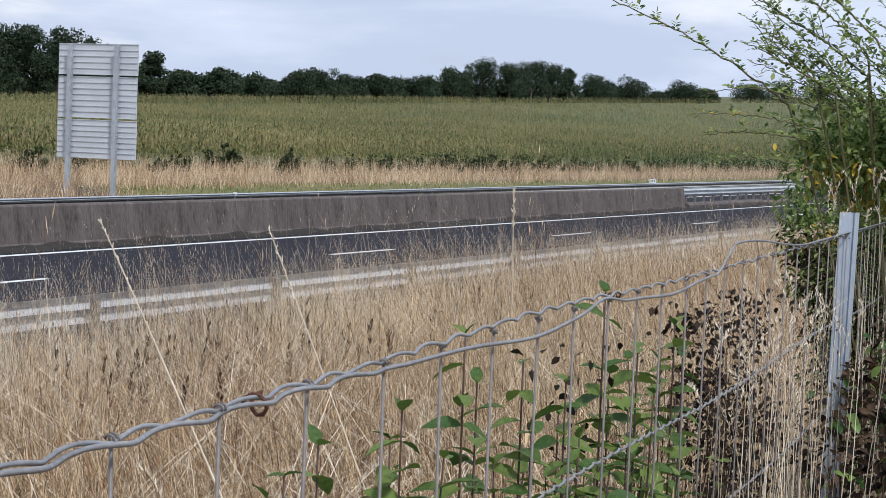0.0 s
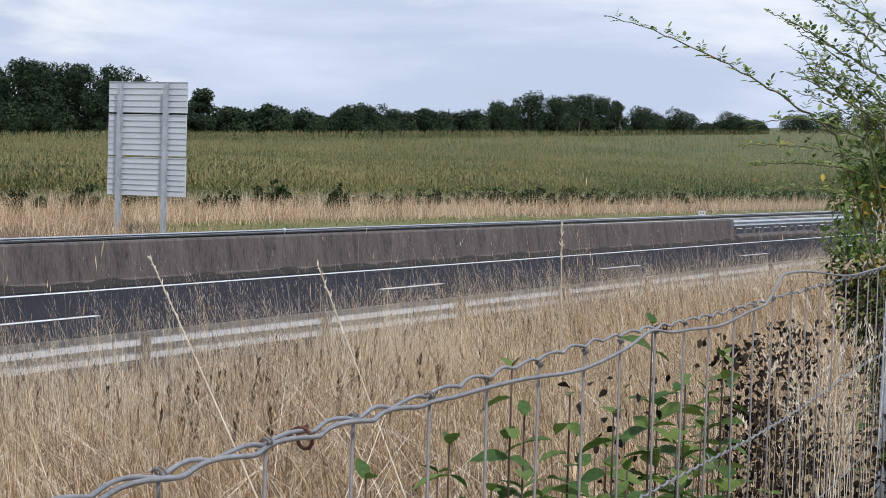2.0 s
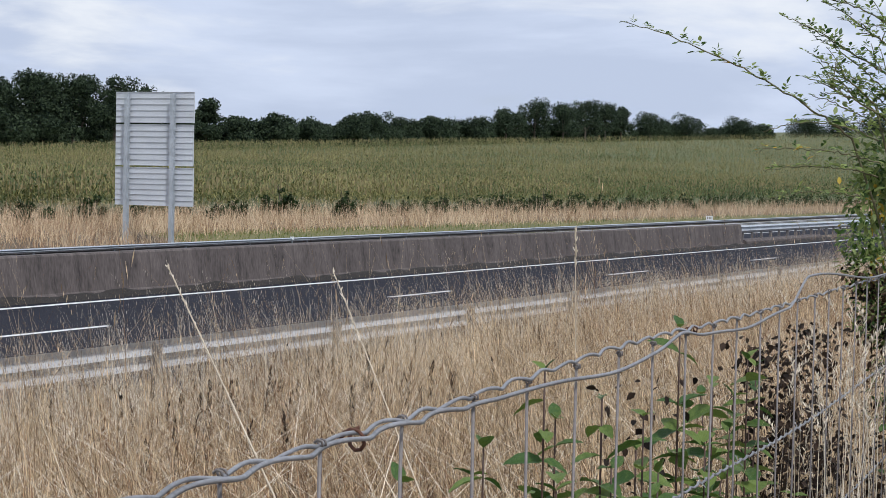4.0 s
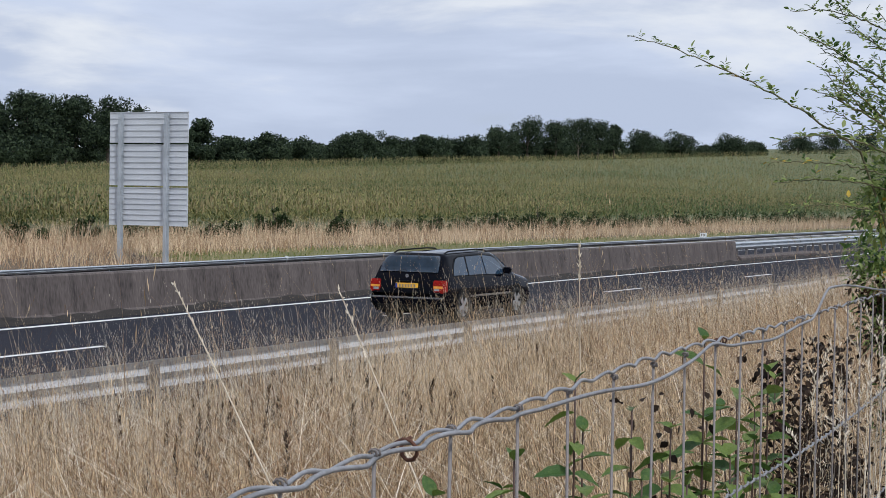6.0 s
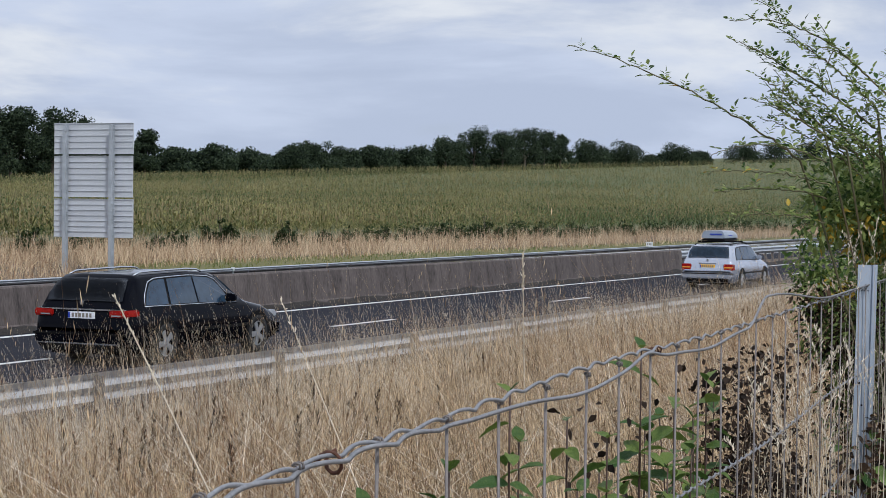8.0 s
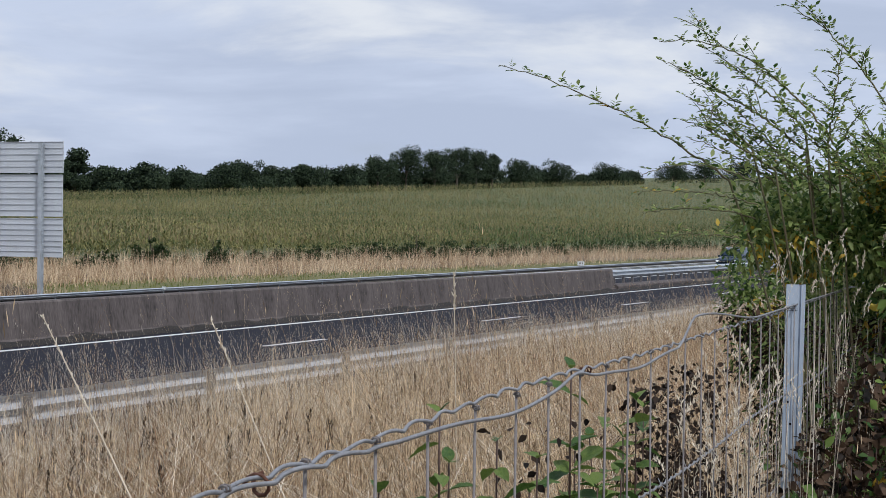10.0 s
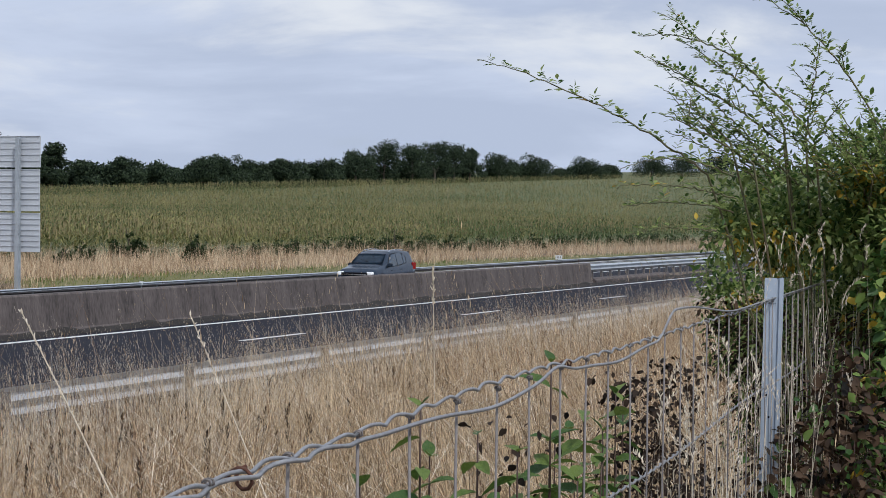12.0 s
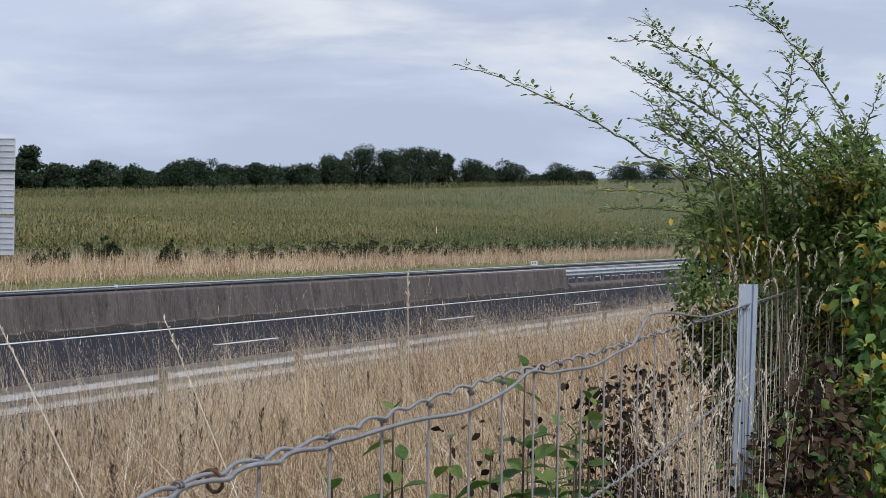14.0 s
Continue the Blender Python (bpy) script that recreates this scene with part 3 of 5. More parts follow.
            block("door_handle", x, x + 0.20, s * W * 0.975 - 0.01, s * W * 0.975 + 0.03, zs - 0.13, zs - 0.10, spec.get("handle", paint), bevel=0.006)
        mx = spec["mirror"]
        zs = at(mx)[1]
        arm = block("wing_mirror", mx - 0.06, mx + 0.07, s * (W + 0.02) - 0.10, s * (W + 0.02) + 0.10, zs + 0.03, zs + 0.17, paint, bevel=0.03)
        tx0, tx1, ty, tz0, tz1, tw = spec["tail"]
        lamp = block("tail_light", tx0, tx1, s * (ty - tw / 2) - tw / 2, s * (ty - tw / 2) + tw / 2, tz0, tz1, "tail", bevel=0.022)
        if spec.get("clear_lens"):
            block("clear_lens", tx0 - 0.004, tx0 + 0.05, s * (ty - tw * 0.62) - tw * 0.26, s * (ty - tw * 0.62) + tw * 0.26, tz0 + (tz1 - tz0) * 0.16, tz0 + (tz1 - tz0) * 0.36, "lens", lamp, 0.004, "clear lens")
        if spec.get("amber"):
            block("indicator_lens", tx0 - 0.004, tx0 + 0.05, s * (ty - tw / 2) - tw * 0.42, s * (ty - tw / 2) + tw * 0.42, tz0 + (tz1 - tz0) * 0.36, tz0 + (tz1 - tz0) * 0.56, "amber", lamp, 0.004, "amber indicator lens")
        if spec.get("rails"):
            x0, x1 = spec["rails"]
            bm = bmesh.new()
            pts = []
            for i in range(13):
                x = x0 + (x1 - x0) * i / 12
                zr, wr = at(x)[2], at(x)[4]
                pts.append((x, s * wr * 0.86, zr + (0.032 if 0 < i < 12 else -0.01)))
            tube(bm, pts, 0.016, 6)
            part("roof_rail", bm, spec.get("rail_mat", "trim"), car, smooth=True)
        hl = block("headlight", L - 0.30, L - 0.035, s * W * 0.72 - 0.14, s * W * 0.72 + 0.14, spec["light_z"], spec["light_z"] + 0.13, spec.get("lamp", "lens"), bevel=0.03)
    px, pz = spec["plate_at"]
    plate = block("number_plate", px - 0.02, px, -0.26, 0.26, pz, pz + 0.11, spec["plate"], bevel=0.004)
    block("country_band", px - 0.0225, px - 0.0205, 0.215, 0.255, pz + 0.008, pz + 0.102, "plate_blue", plate, 0)
    for k in range(6):
        block("dark_bar", px - 0.0225, px - 0.0205, 0.16 - k * 0.068 - 0.021, 0.16 - k * 0.068 + 0.021, pz + 0.022, pz + 0.088, "plate_ink", plate, 0)
    block("tailgate_grip", px - 0.02, px + 0.02, -spec.get("grip_w", 0.40), spec.get("grip_w", 0.40), pz + 0.135, pz + 0.16, spec.get("grip", "trim"), bevel=0.006)
    bm = bmesh.new()
    bmesh.ops.create_cone(bm, cap_ends=True, segments=14, radius1=0.04, radius2=0.04, depth=0.015, matrix=Matrix.Translation((px + 0.0, 0, pz + 0.26)) @ Matrix.Rotation(radians(90), 4, "Y"))
    part("badge", bm, "chrome", car)
    bm = bmesh.new()
    tube(bm, [(spec["rear_glass"][0] + 0.03, 0.0, at(spec["rear_glass"][0] + 0.03)[2] + 0.02), (spec["rear_glass"][0] + 0.06, 0.45, at(spec["rear_glass"][0] + 0.06)[2] + 0.02)], 0.010, 5)
    part("rear_wiper", bm, "trim", car)
    bm = bmesh.new()
    tube(bm, [(-0.06, -W * 0.5, 0.26), (0.3, -W * 0.5, 0.27)], 0.03, 10)
    part("exhaust_pipe", bm, "chrome", car)
    # underside, so that no daylight shows between the wheels
    block("underbody", 0.25, L - 0.25, -W * 0.82, W * 0.82, 0.17, 0.36, "trim", bevel=0)
    # wheels
    r = spec["wheel_r"]
    wheels = []
    tyre = rim = None
    for ax in spec["axles"]:
        for s in (-1, 1):
            bm = bmesh.new()
            n = 20
            outer, inner = r + 0.07, r - 0.04
            for i in range(n):
                a0, a1 = math.pi * 1.06 * i / n - 0.1, math.pi * 1.06 * (i + 1) / n - 0.1
                q = [(ax + rr * math.cos(a), s * (W + 0.004), r + rr * math.sin(a)) for a, rr in ((a0, inner), (a0, outer), (a1, outer), (a1, inner))]
                q2 = [(x, s * (W - 0.10), z) for x, y, z in q]
                v = [bm.verts.new(p) for p in q + q2]
                for f in ((0, 1, 2, 3), (7, 6, 5, 4), (0, 4, 5, 1), (1, 5, 6, 2), (2, 6, 7, 3), (3, 7, 4, 0)):
                    bm.faces.new([v[j] for j in f])
            bmesh.ops.remove_doubles(bm, verts=bm.verts, dist=0.001)
            part("wheel_arch", bm, "trim", car)
            wheel = new("wheel")
            wheel.parent = car
            wheel.location = (ax, s * (W - 0.095), r)
            if tyre is None:
                bm = bmesh.new()
                prof = [(r * 0.66, -0.10), (r * 0.95, -0.105), (r, -0.08), (r, 0.08), (r * 0.95, 0.105), (r * 0.66, 0.10)]
                rings = []
                for i in range(28):
                    a = 2 * math.pi * i / 28
                    rings.append([bm.verts.new((q * math.cos(a), y, q * math.sin(a))) for q, y in prof])
                for i in range(28):
                    a, b = rings[i], rings[(i + 1) % 28]
                    for k in range(len(prof)):
                        bm.faces.new((a[k], b[k], b[(k + 1) % len(prof)], a[(k + 1) % len(prof)]))
                bmesh.ops.recalc_face_normals(bm, faces=bm.faces)
                t = part("tyre", bm, "tyre", wheel, smooth=True)
                tyre = t.data
                bm = bmesh.new()
                for k in range(5):
                    a = 2 * math.pi * k / 5
                    c, d = math.cos(a), math.sin(a)
                    for yy in (-0.085, 0.085):
                        v = []
                        for rr, hw in ((0.04, 0.035), (r * 0.67, 0.055)):
                            for q in (-hw, hw):
                                for y in (yy - 0.012, yy + 0.012):
                                    v.append(bm.verts.new((rr * c - q * d, y, rr * d + q * c)))
                        for f in ((0, 1, 3, 2), (4, 6, 7, 5), (0, 4, 5, 1), (2, 3, 7, 6), (0, 2, 6, 4), (1, 5, 7, 3)):
                            bm.faces.new([v[j] for j in f])
                for yy in (-0.088, 0.088):
                    bmesh.ops.create_cone(bm, cap_ends=True, segments=12, radius1=0.06, radius2=0.06, depth=0.03, matrix=Matrix.Translation((0, yy, 0)) @ Matrix.Rotation(radians(90), 4, "X"))
                    ringv = []
                    for i in range(28):
                        a = 2 * math.pi * i / 28
                        ringv.append([bm.verts.new((q * math.cos(a), yy, q * math.sin(a))) for q in (r * 0.60, r * 0.68)])
                    for i in range(28):
                        a, b = ringv[i], ringv[(i + 1) % 28]
                        bm.faces.new((a[0], b[0], b[1], a[1]))
                bmesh.ops.create_cone(bm, cap_ends=True, segments=24, radius1=r * 0.62, radius2=r * 0.62, depth=0.06, matrix=Matrix.Rotation(radians(90), 4, "X"))
                bmesh.ops.recalc_face_normals(bm, faces=bm.faces)
                rim = part("rim", bm, "rim", wheel).data
            else:
                for nm, me in (("tyre", tyre), ("rim", rim)):
                    o = new(nm, me)
                    o.parent = wheel
            wheels.append(wheel)
    if spec.get("roof_box"):
        x0, x1, z = spec["roof_box"]
        def shell(lo, hi, grow):
            rings = []
            for i in range(15):
                u = i / 14
                nose = 1 if u < 0.6 else 1 - 0.62 * ((u - 0.6) / 0.4) ** 1.5
                w = (0.44 + grow) * (0.90 + 0.10 * min(1, u * 6)) * (1 if u < 0.55 else 1 - 0.38 * ((u - 0.55) / 0.45) ** 2)
                h = (hi - lo) * (nose if grow == 0 else 1)
                rings.append([(x0 + (x1 - x0) * u, y * w, lo + q * h) for y, q in ((-0.97, 0), (-1, 0.10), (-0.97, 0.45), (-0.84, 0.85), (-0.70, 0.98), (-0.2, 1.0), (0.2, 1.0), (0.70, 0.98), (0.84, 0.85), (0.97, 0.45), (1, 0.10), (0.97, 0))])
            bm = bmesh.new()
            loft(bm, rings)
            return bm
        rb = part("roof_box", shell(z + 0.165, z + 0.42, 0.0), "box_shell", car, "grey roof box lid")
        part("tray", shell(z + 0.085, z + 0.16, 0.006), "trim", rb, "black box tray")
        bm = bmesh.new()
        box(bm, x0 - 0.012, x0 + 0.02, -0.30, 0.10, z + 0.27, z + 0.32)
        part("emblem_panel", bm, "plate_blue", rb)
        bm = bmesh.new()
        box(bm, x0 + 0.35, x0 + 0.75, -0.442, -0.40, z + 0.24, z + 0.28)
        part("side_emblem", bm, "plate_blue", rb)
        for x in (x0 + 0.35, x1 - 0.55):
            block("roof_bar", x - 0.03, x + 0.03, -0.62, 0.62, z + 0.03, z + 0.075, "trim", bevel=0.01)
    if spec.get("lower_strip"):
        block("lower_trim", -0.065, 0.02, -W * 0.86, W * 0.86, bz0 + 0.02, bz0 + 0.045, "chrome", bumper, 0.006, "chrome bumper trim")
    if spec.get("fin"):
        x = spec["rear_glass"][1] + 0.28
        bm = bmesh.new()
        prism_x(bm, [(-0.022, -0.02), (0.022, -0.02), (0.012, 0.05), (-0.012, 0.05)], 0, 0.13)
        for v in bm.verts:
            if v.co.z > 0 and v.co.x > 0.1:
                v.co.z = 0.005
            v.co += Vector((x, 0, at(x)[2] + 0.01))
        part("aerial_fin", bm, paint, car)
    if spec.get("spoiler"):
        x = spec["rear_glass"][1]
        block("spoiler", x - 0.10, x + 0.25, -at(x)[4] * 0.92, at(x)[4] * 0.92, at(x)[2] - 0.02, at(x)[2] + 0.035, paint, bevel=0.015)
    if spec.get("skid"):
        block("skid_plate", -0.065, 0.0, -0.45, 0.45, bz0 - 0.02, bz0 + 0.11, "rim", bumper, 0.02, "silver skid plate")
        for s in (-1, 1):
            block("fog_reflector", -0.06, 0.0, s * 0.68 - 0.09, s * 0.68 + 0.09, bz0 + 0.10, bz0 + 0.17, "tail", bumper, 0.012)
    if spec.get("grille"):
        g = block("grille", L - 0.05, L + 0.03, -0.55, 0.55, spec["light_z"] - 0.02, spec["light_z"] + 0.10, "trim", bevel=0.01)
        block("grille_bar", L + 0.03, L + 0.036, -0.53, 0.53, spec["light_z"] + 0.02, spec["light_z"] + 0.035, "chrome", g, 0)
    return car, wheels


def wagon(L=4.80, H=1.46, W=0.88, tailx=0.42):
    """Stations of an estate car: x, underside, belt, roof, half width, half roof."""
    return [(0.0, 0.34, 0.58, 0.64, W * 0.93, W * 0.84), (0.04, 0.26, 0.80, 0.90, W * 0.965, W * 0.88), (0.10, 0.22, 0.90, 0.98, W * 0.975, W * 0.88), (0.22, 0.20, 0.92, 1.0 + (H - 1.0) * 0.46, W * 0.985, W * 0.85), (tailx - 0.04, 0.19, 0.93, H - 0.06, W, W * 0.80), (tailx + 0.05, 0.19, 0.93, H - 0.015, W, W * 0.79), (tailx + 0.40, 0.19, 0.93, H, W, W * 0.785), (2.1, 0.19, 0.92, H + 0.02, W, W * 0.785), (2.70, 0.19, 0.91, H - 0.01, W, W * 0.78), (2.95, 0.19, 0.91, H - 0.08, W, W * 0.785), (3.60, 0.19, 0.90, 0.98, W, W * 0.87), (3.75, 0.19, 0.87, 0.93, W, W * 0.87), (4.35, 0.20, 0.76, 0.84, W * 0.97, W * 0.83), (L - 0.12, 0.22, 0.62, 0.72, W * 0.90, W * 0.76), (L, 0.30, 0.48, 0.54, W * 0.82, W * 0.68)]


WAGON_LINE = [(0.50, 0.05), (1.4, 0.04), (2.4, 0.04), (3.34, 0.05), (3.18, 0.35), (2.98, 0.72), (2.80, 0.93), (2.60, 0.985), (2.0, 1.0), (1.4, 1.0), (0.95, 0.98), (0.76, 0.88), (0.60, 0.50)]
WAGON_WINDOWS = [[(0.56, 0.09), (1.22, 0.08), (1.26, 0.94), (0.97, 0.93), (0.82, 0.84), (0.66, 0.50)], [(1.29, 0.08), (2.10, 0.08), (2.08, 0.95), (1.33, 0.94)], [(2.15, 0.08), (3.26, 0.09), (3.10, 0.38), (2.92, 0.72), (2.76, 0.88), (2.58, 0.94), (2.13, 0.95)]]


def build_cars():
    cars = {}
    base = dict(stations=wagon(), side_windows=WAGON_WINDOWS, glass_line=WAGON_LINE, rear_glass=(0.125, 0.37), front_glass=(3.56, 2.97), handles=(1.75, 2.75), mirror=3.05, tail=(-0.012, 0.22, 0.85, 0.62, 0.88, 0.24), amber=True, rails=(0.55, 2.6), light_z=0.58, plate="plate_yellow", plate_at=(0.03, 0.70), wheel_r=0.315, axles=(1.02, 3.85), paint="black_paint", strip="chrome", handle="chrome")
    a = dict(base, stations=wagon(L=4.52, H=1.43, W=0.86), axles=(0.95, 3.64), clear_lens=True)
    cars["a"] = make_car("estate_car", "black older estate car with yellow number plate", a)
    b = dict(base, paint="silver_paint", strip="trim", amber=True, roof_box=(0.62, 2.55, 1.50), handle="silver_paint", axles=(1.08, 3.91), tail=(-0.012, 0.24, 0.872, 0.62, 0.83, 0.33), rail_mat="trim", grip="chrome", grip_w=0.3, lower_strip=True)
    cars["b"] = make_car("estate_car", "silver estate car carrying a grey roof box", b)
    c = dict(base, stations=wagon(L=4.93, H=1.47, W=0.92, tailx=0.46), amber=False, plate="plate_white", rear_glass=(0.125, 0.40), tail=(-0.012, 0.34, 0.905, 0.79, 0.91, 0.36), window_chrome="all", strip="trim", wheel_r=0.335, axles=(1.08, 4.02), plate_at=(0.03, 0.76), grip="chrome", grip_w=0.84, rear_mat="privacy", rail_mat="chrome", handle="black_paint", lower_strip=True, clear_lens=True)
    cars["c"] = make_car("estate_car", "black modern estate car with chrome window trim", c)
    W = 0.865
    suv = [(0.0, 0.42, 0.62, 0.70, W * 0.93, W * 0.84), (0.05, 0.34, 0.92, 1.02, W * 0.965, W * 0.88), (0.10, 0.30, 1.0, 1.10, W * 0.975, W * 0.87), (0.20, 0.28, 1.04, 1.36, W * 0.985, W * 0.84), (0.34, 0.27, 1.05, 1.58, W, W * 0.79), (0.75, 0.26, 1.04, 1.645, W, W * 0.77), (1.5, 0.26, 1.01, 1.665, W, W * 0.77), (2.2, 0.26, 0.99, 1.62, W, W * 0.76), (2.5, 0.26, 0.98, 1.53, W, W * 0.77), (3.16, 0.26, 0.97, 1.08, W, W * 0.87), (3.35, 0.26, 0.95, 1.03, W, W * 0.86), (3.95, 0.28, 0.84, 0.94, W * 0.96, W * 0.80), (4.17, 0.30, 0.70, 0.80, W * 0.90, W * 0.74), (4.28, 0.38, 0.54, 0.60, W * 0.82, W * 0.68)]
    line = [(0.92, 0.20), (1.5, 0.09), (2.2, 0.04), (2.94, 0.03), (2.78, 0.36), (2.58, 0.72), (2.40, 0.92), (2.20, 0.97), (1.7, 0.98), (1.2, 0.94), (0.98, 0.84), (0.84, 0.58)]
    win = [[(0.97, 0.24), (1.16, 0.20), (1.18, 0.88), (1.01, 0.80), (0.90, 0.57)], [(1.21, 0.19), (1.80, 0.11), (1.80, 0.93), (1.23, 0.89)], [(1.86, 0.11), (2.86, 0.08), (2.70, 0.38), (2.52, 0.70), (2.36, 0.87), (2.18, 0.92), (1.86, 0.93)]]
    e = dict(base, stations=suv, side_windows=win, glass_line=line, chrome_line=[(0.90, 0.90), (0.84, 0.58), (0.92, 0.20), (1.5, 0.09), (2.2, 0.04), (2.94, 0.03)], rear_glass=(0.115, 0.33), front_glass=(3.12, 2.54), handles=(1.45, 2.35), mirror=2.72, tail=(0.0, 0.36, 0.855, 0.86, 1.15, 0.20), amber=False, clear_lens=True, rails=None, light_z=0.70, plate="plate_white", plate_at=(0.03, 0.86), wheel_r=0.345, axles=(0.86, 3.42), bumper=(0.42, 0.70), spoiler=True, skid=True, fin=True, strip="trim", handle="black_paint", window_chrome="low", rear_mat="privacy", grip="chrome", grip_w=0.40)
    cars["e"] = make_car("compact_suv", "black compact sport utility car with white number plate", e)
    d = dict(e, paint="blue_paint", lamp="headlight", rails=(0.7, 2.2), rail_mat="chrome", skid=False, grille=True, handle="blue_paint", window_chrome=False, clear_lens=False, fin=False)
    cars["d"] = make_car("compact_suv", "blue-grey compact sport utility car with lit headlights", d)
    return cars


CARS = build_cars()


# ---- vegetation ----
RNG = np.random.default_rng(7)


def ribbons(base, tip, width, bend, segs=3, droop=0.0):
    """Tapering blades from base to tip points; bend: sideways offsets at mid height. Returns vertices and triangles."""
    n = len(base)
    ax = tip - base
    az = RNG.uniform(0, math.pi, n)
    side = np.stack([np.cos(az), np.sin(az), np.zeros(n)], 1)
    us = np.linspace(0, 1, segs + 1)
    rows = []
    for u in us[:-1]:
        c = base + ax * u + bend * (4 * u * (1 - u))[..., None] if np.ndim(u) else base + ax * u + bend * (4 * u * (1 - u))
        w = (width * (1 - 0.75 * u))[:, None] * side / 2
        rows += [c - w, c + w]
    end = tip.copy()
    end[:, 2] -= droop
    rows.append(end)
    V = np.stack(rows, 1)
    k = V.shape[1]
    T = []
    for i in range(segs - 1):
        a = 2 * i
        T += [(a, a + 1, a + 3), (a, a + 3, a + 2)]
    a = 2 * (segs - 1)
    T.append((a, a + 1, a + 2))
    T = np.array(T)
    return V.reshape(-1, 3), (T[None] + (np.arange(n) * k)[:, None, None]).reshape(-1, 3)


def seed_heads(tip, lean, size, n_spike=5, spread=0.28, fat=0.055, length=1.0):
    """Loose feathery heads of short spikelets below each tip."""
    n = len(tip)
    Vs, Ts = [], []
    for k in range(n_spike):
        u = k / (n_spike - 1)
        c = tip - lean * (size * u)[:, None] - np.array([0, 0, 1.0]) * (size * 0.85 * u)[:, None]
        az = RNG.uniform(0, 2 * math.pi, n)
        d = np.stack([np.cos(az) * spread, np.sin(az) * spread, RNG.uniform(0.7, 1.1, n)], 1)
        ln = (size * RNG.uniform(0.25, 0.42, n) * length)[:, None]
        e = c + d * ln * 0.8
        sd = np.stack([-np.sin(az), np.cos(az), RNG.uniform(-0.3, 0.3, n)], 1) * (ln * fat)
        m = (c + e) / 2
        V = np.stack([c, m + sd, e, m - sd], 1)
        Vs.append(V)
        Ts.append(np.array([(0, 1, 2), (0, 2, 3)])[None] + (np.arange(n) * 4)[:, None, None])
    off, V, T = 0, [], []
    for v, t in zip(Vs, Ts):
        V.append(v.reshape(-1, 3))
        T.append(t.reshape(-1, 3) + off)
        off += len(V[-1])
    return np.concatenate(V), np.concatenate(T)


def gather(items):
    """Join (vertices, triangles, slot) into one set of arrays."""
    V, T, S, off = [], [], [], 0
    for v, t, s in items:
        V.append(v)
        T.append(t + off)
        S.append(np.full(len(t), s) if np.ndim(s) == 0 else s)
        off += len(v)
    return np.concatenate(V), np.concatenate(T), np.concatenate(S)


def sector(n, d0, d1, a0=5.0, a1=44.0, ymin=0.95, ymax=11.6):
    """Random ground places between two distances, spread over the bank."""
    out = []
    got = 0
    while got < n:
        d = np.sqrt(RNG.uniform(d0 * d0, d1 * d1, 4 * n))
        a = np.radians(RNG.uniform(a0, a1, 4 * n))
        x, y = d * np.cos(a), d * np.sin(a)
        ok = (y > fence_y(x) + 0.12) & (y > ymin) & (y < ymax)
        p = np.stack([x[ok], y[ok]], 1)
        out.append(p)
        got += len(p)
    return np.concatenate(out)[:n]


def clumped(p, amount=1.0):
    """A slow random field that makes tufts and thin spots."""
    x, y = p[:, 0], p[:, 1]
    return np.sin(x * 1.9 + 1.3 * np.sin(y * 1.4)) * np.sin(y * 2.3 + 1.1 * np.sin(x * 1.2 + 2)) * amount


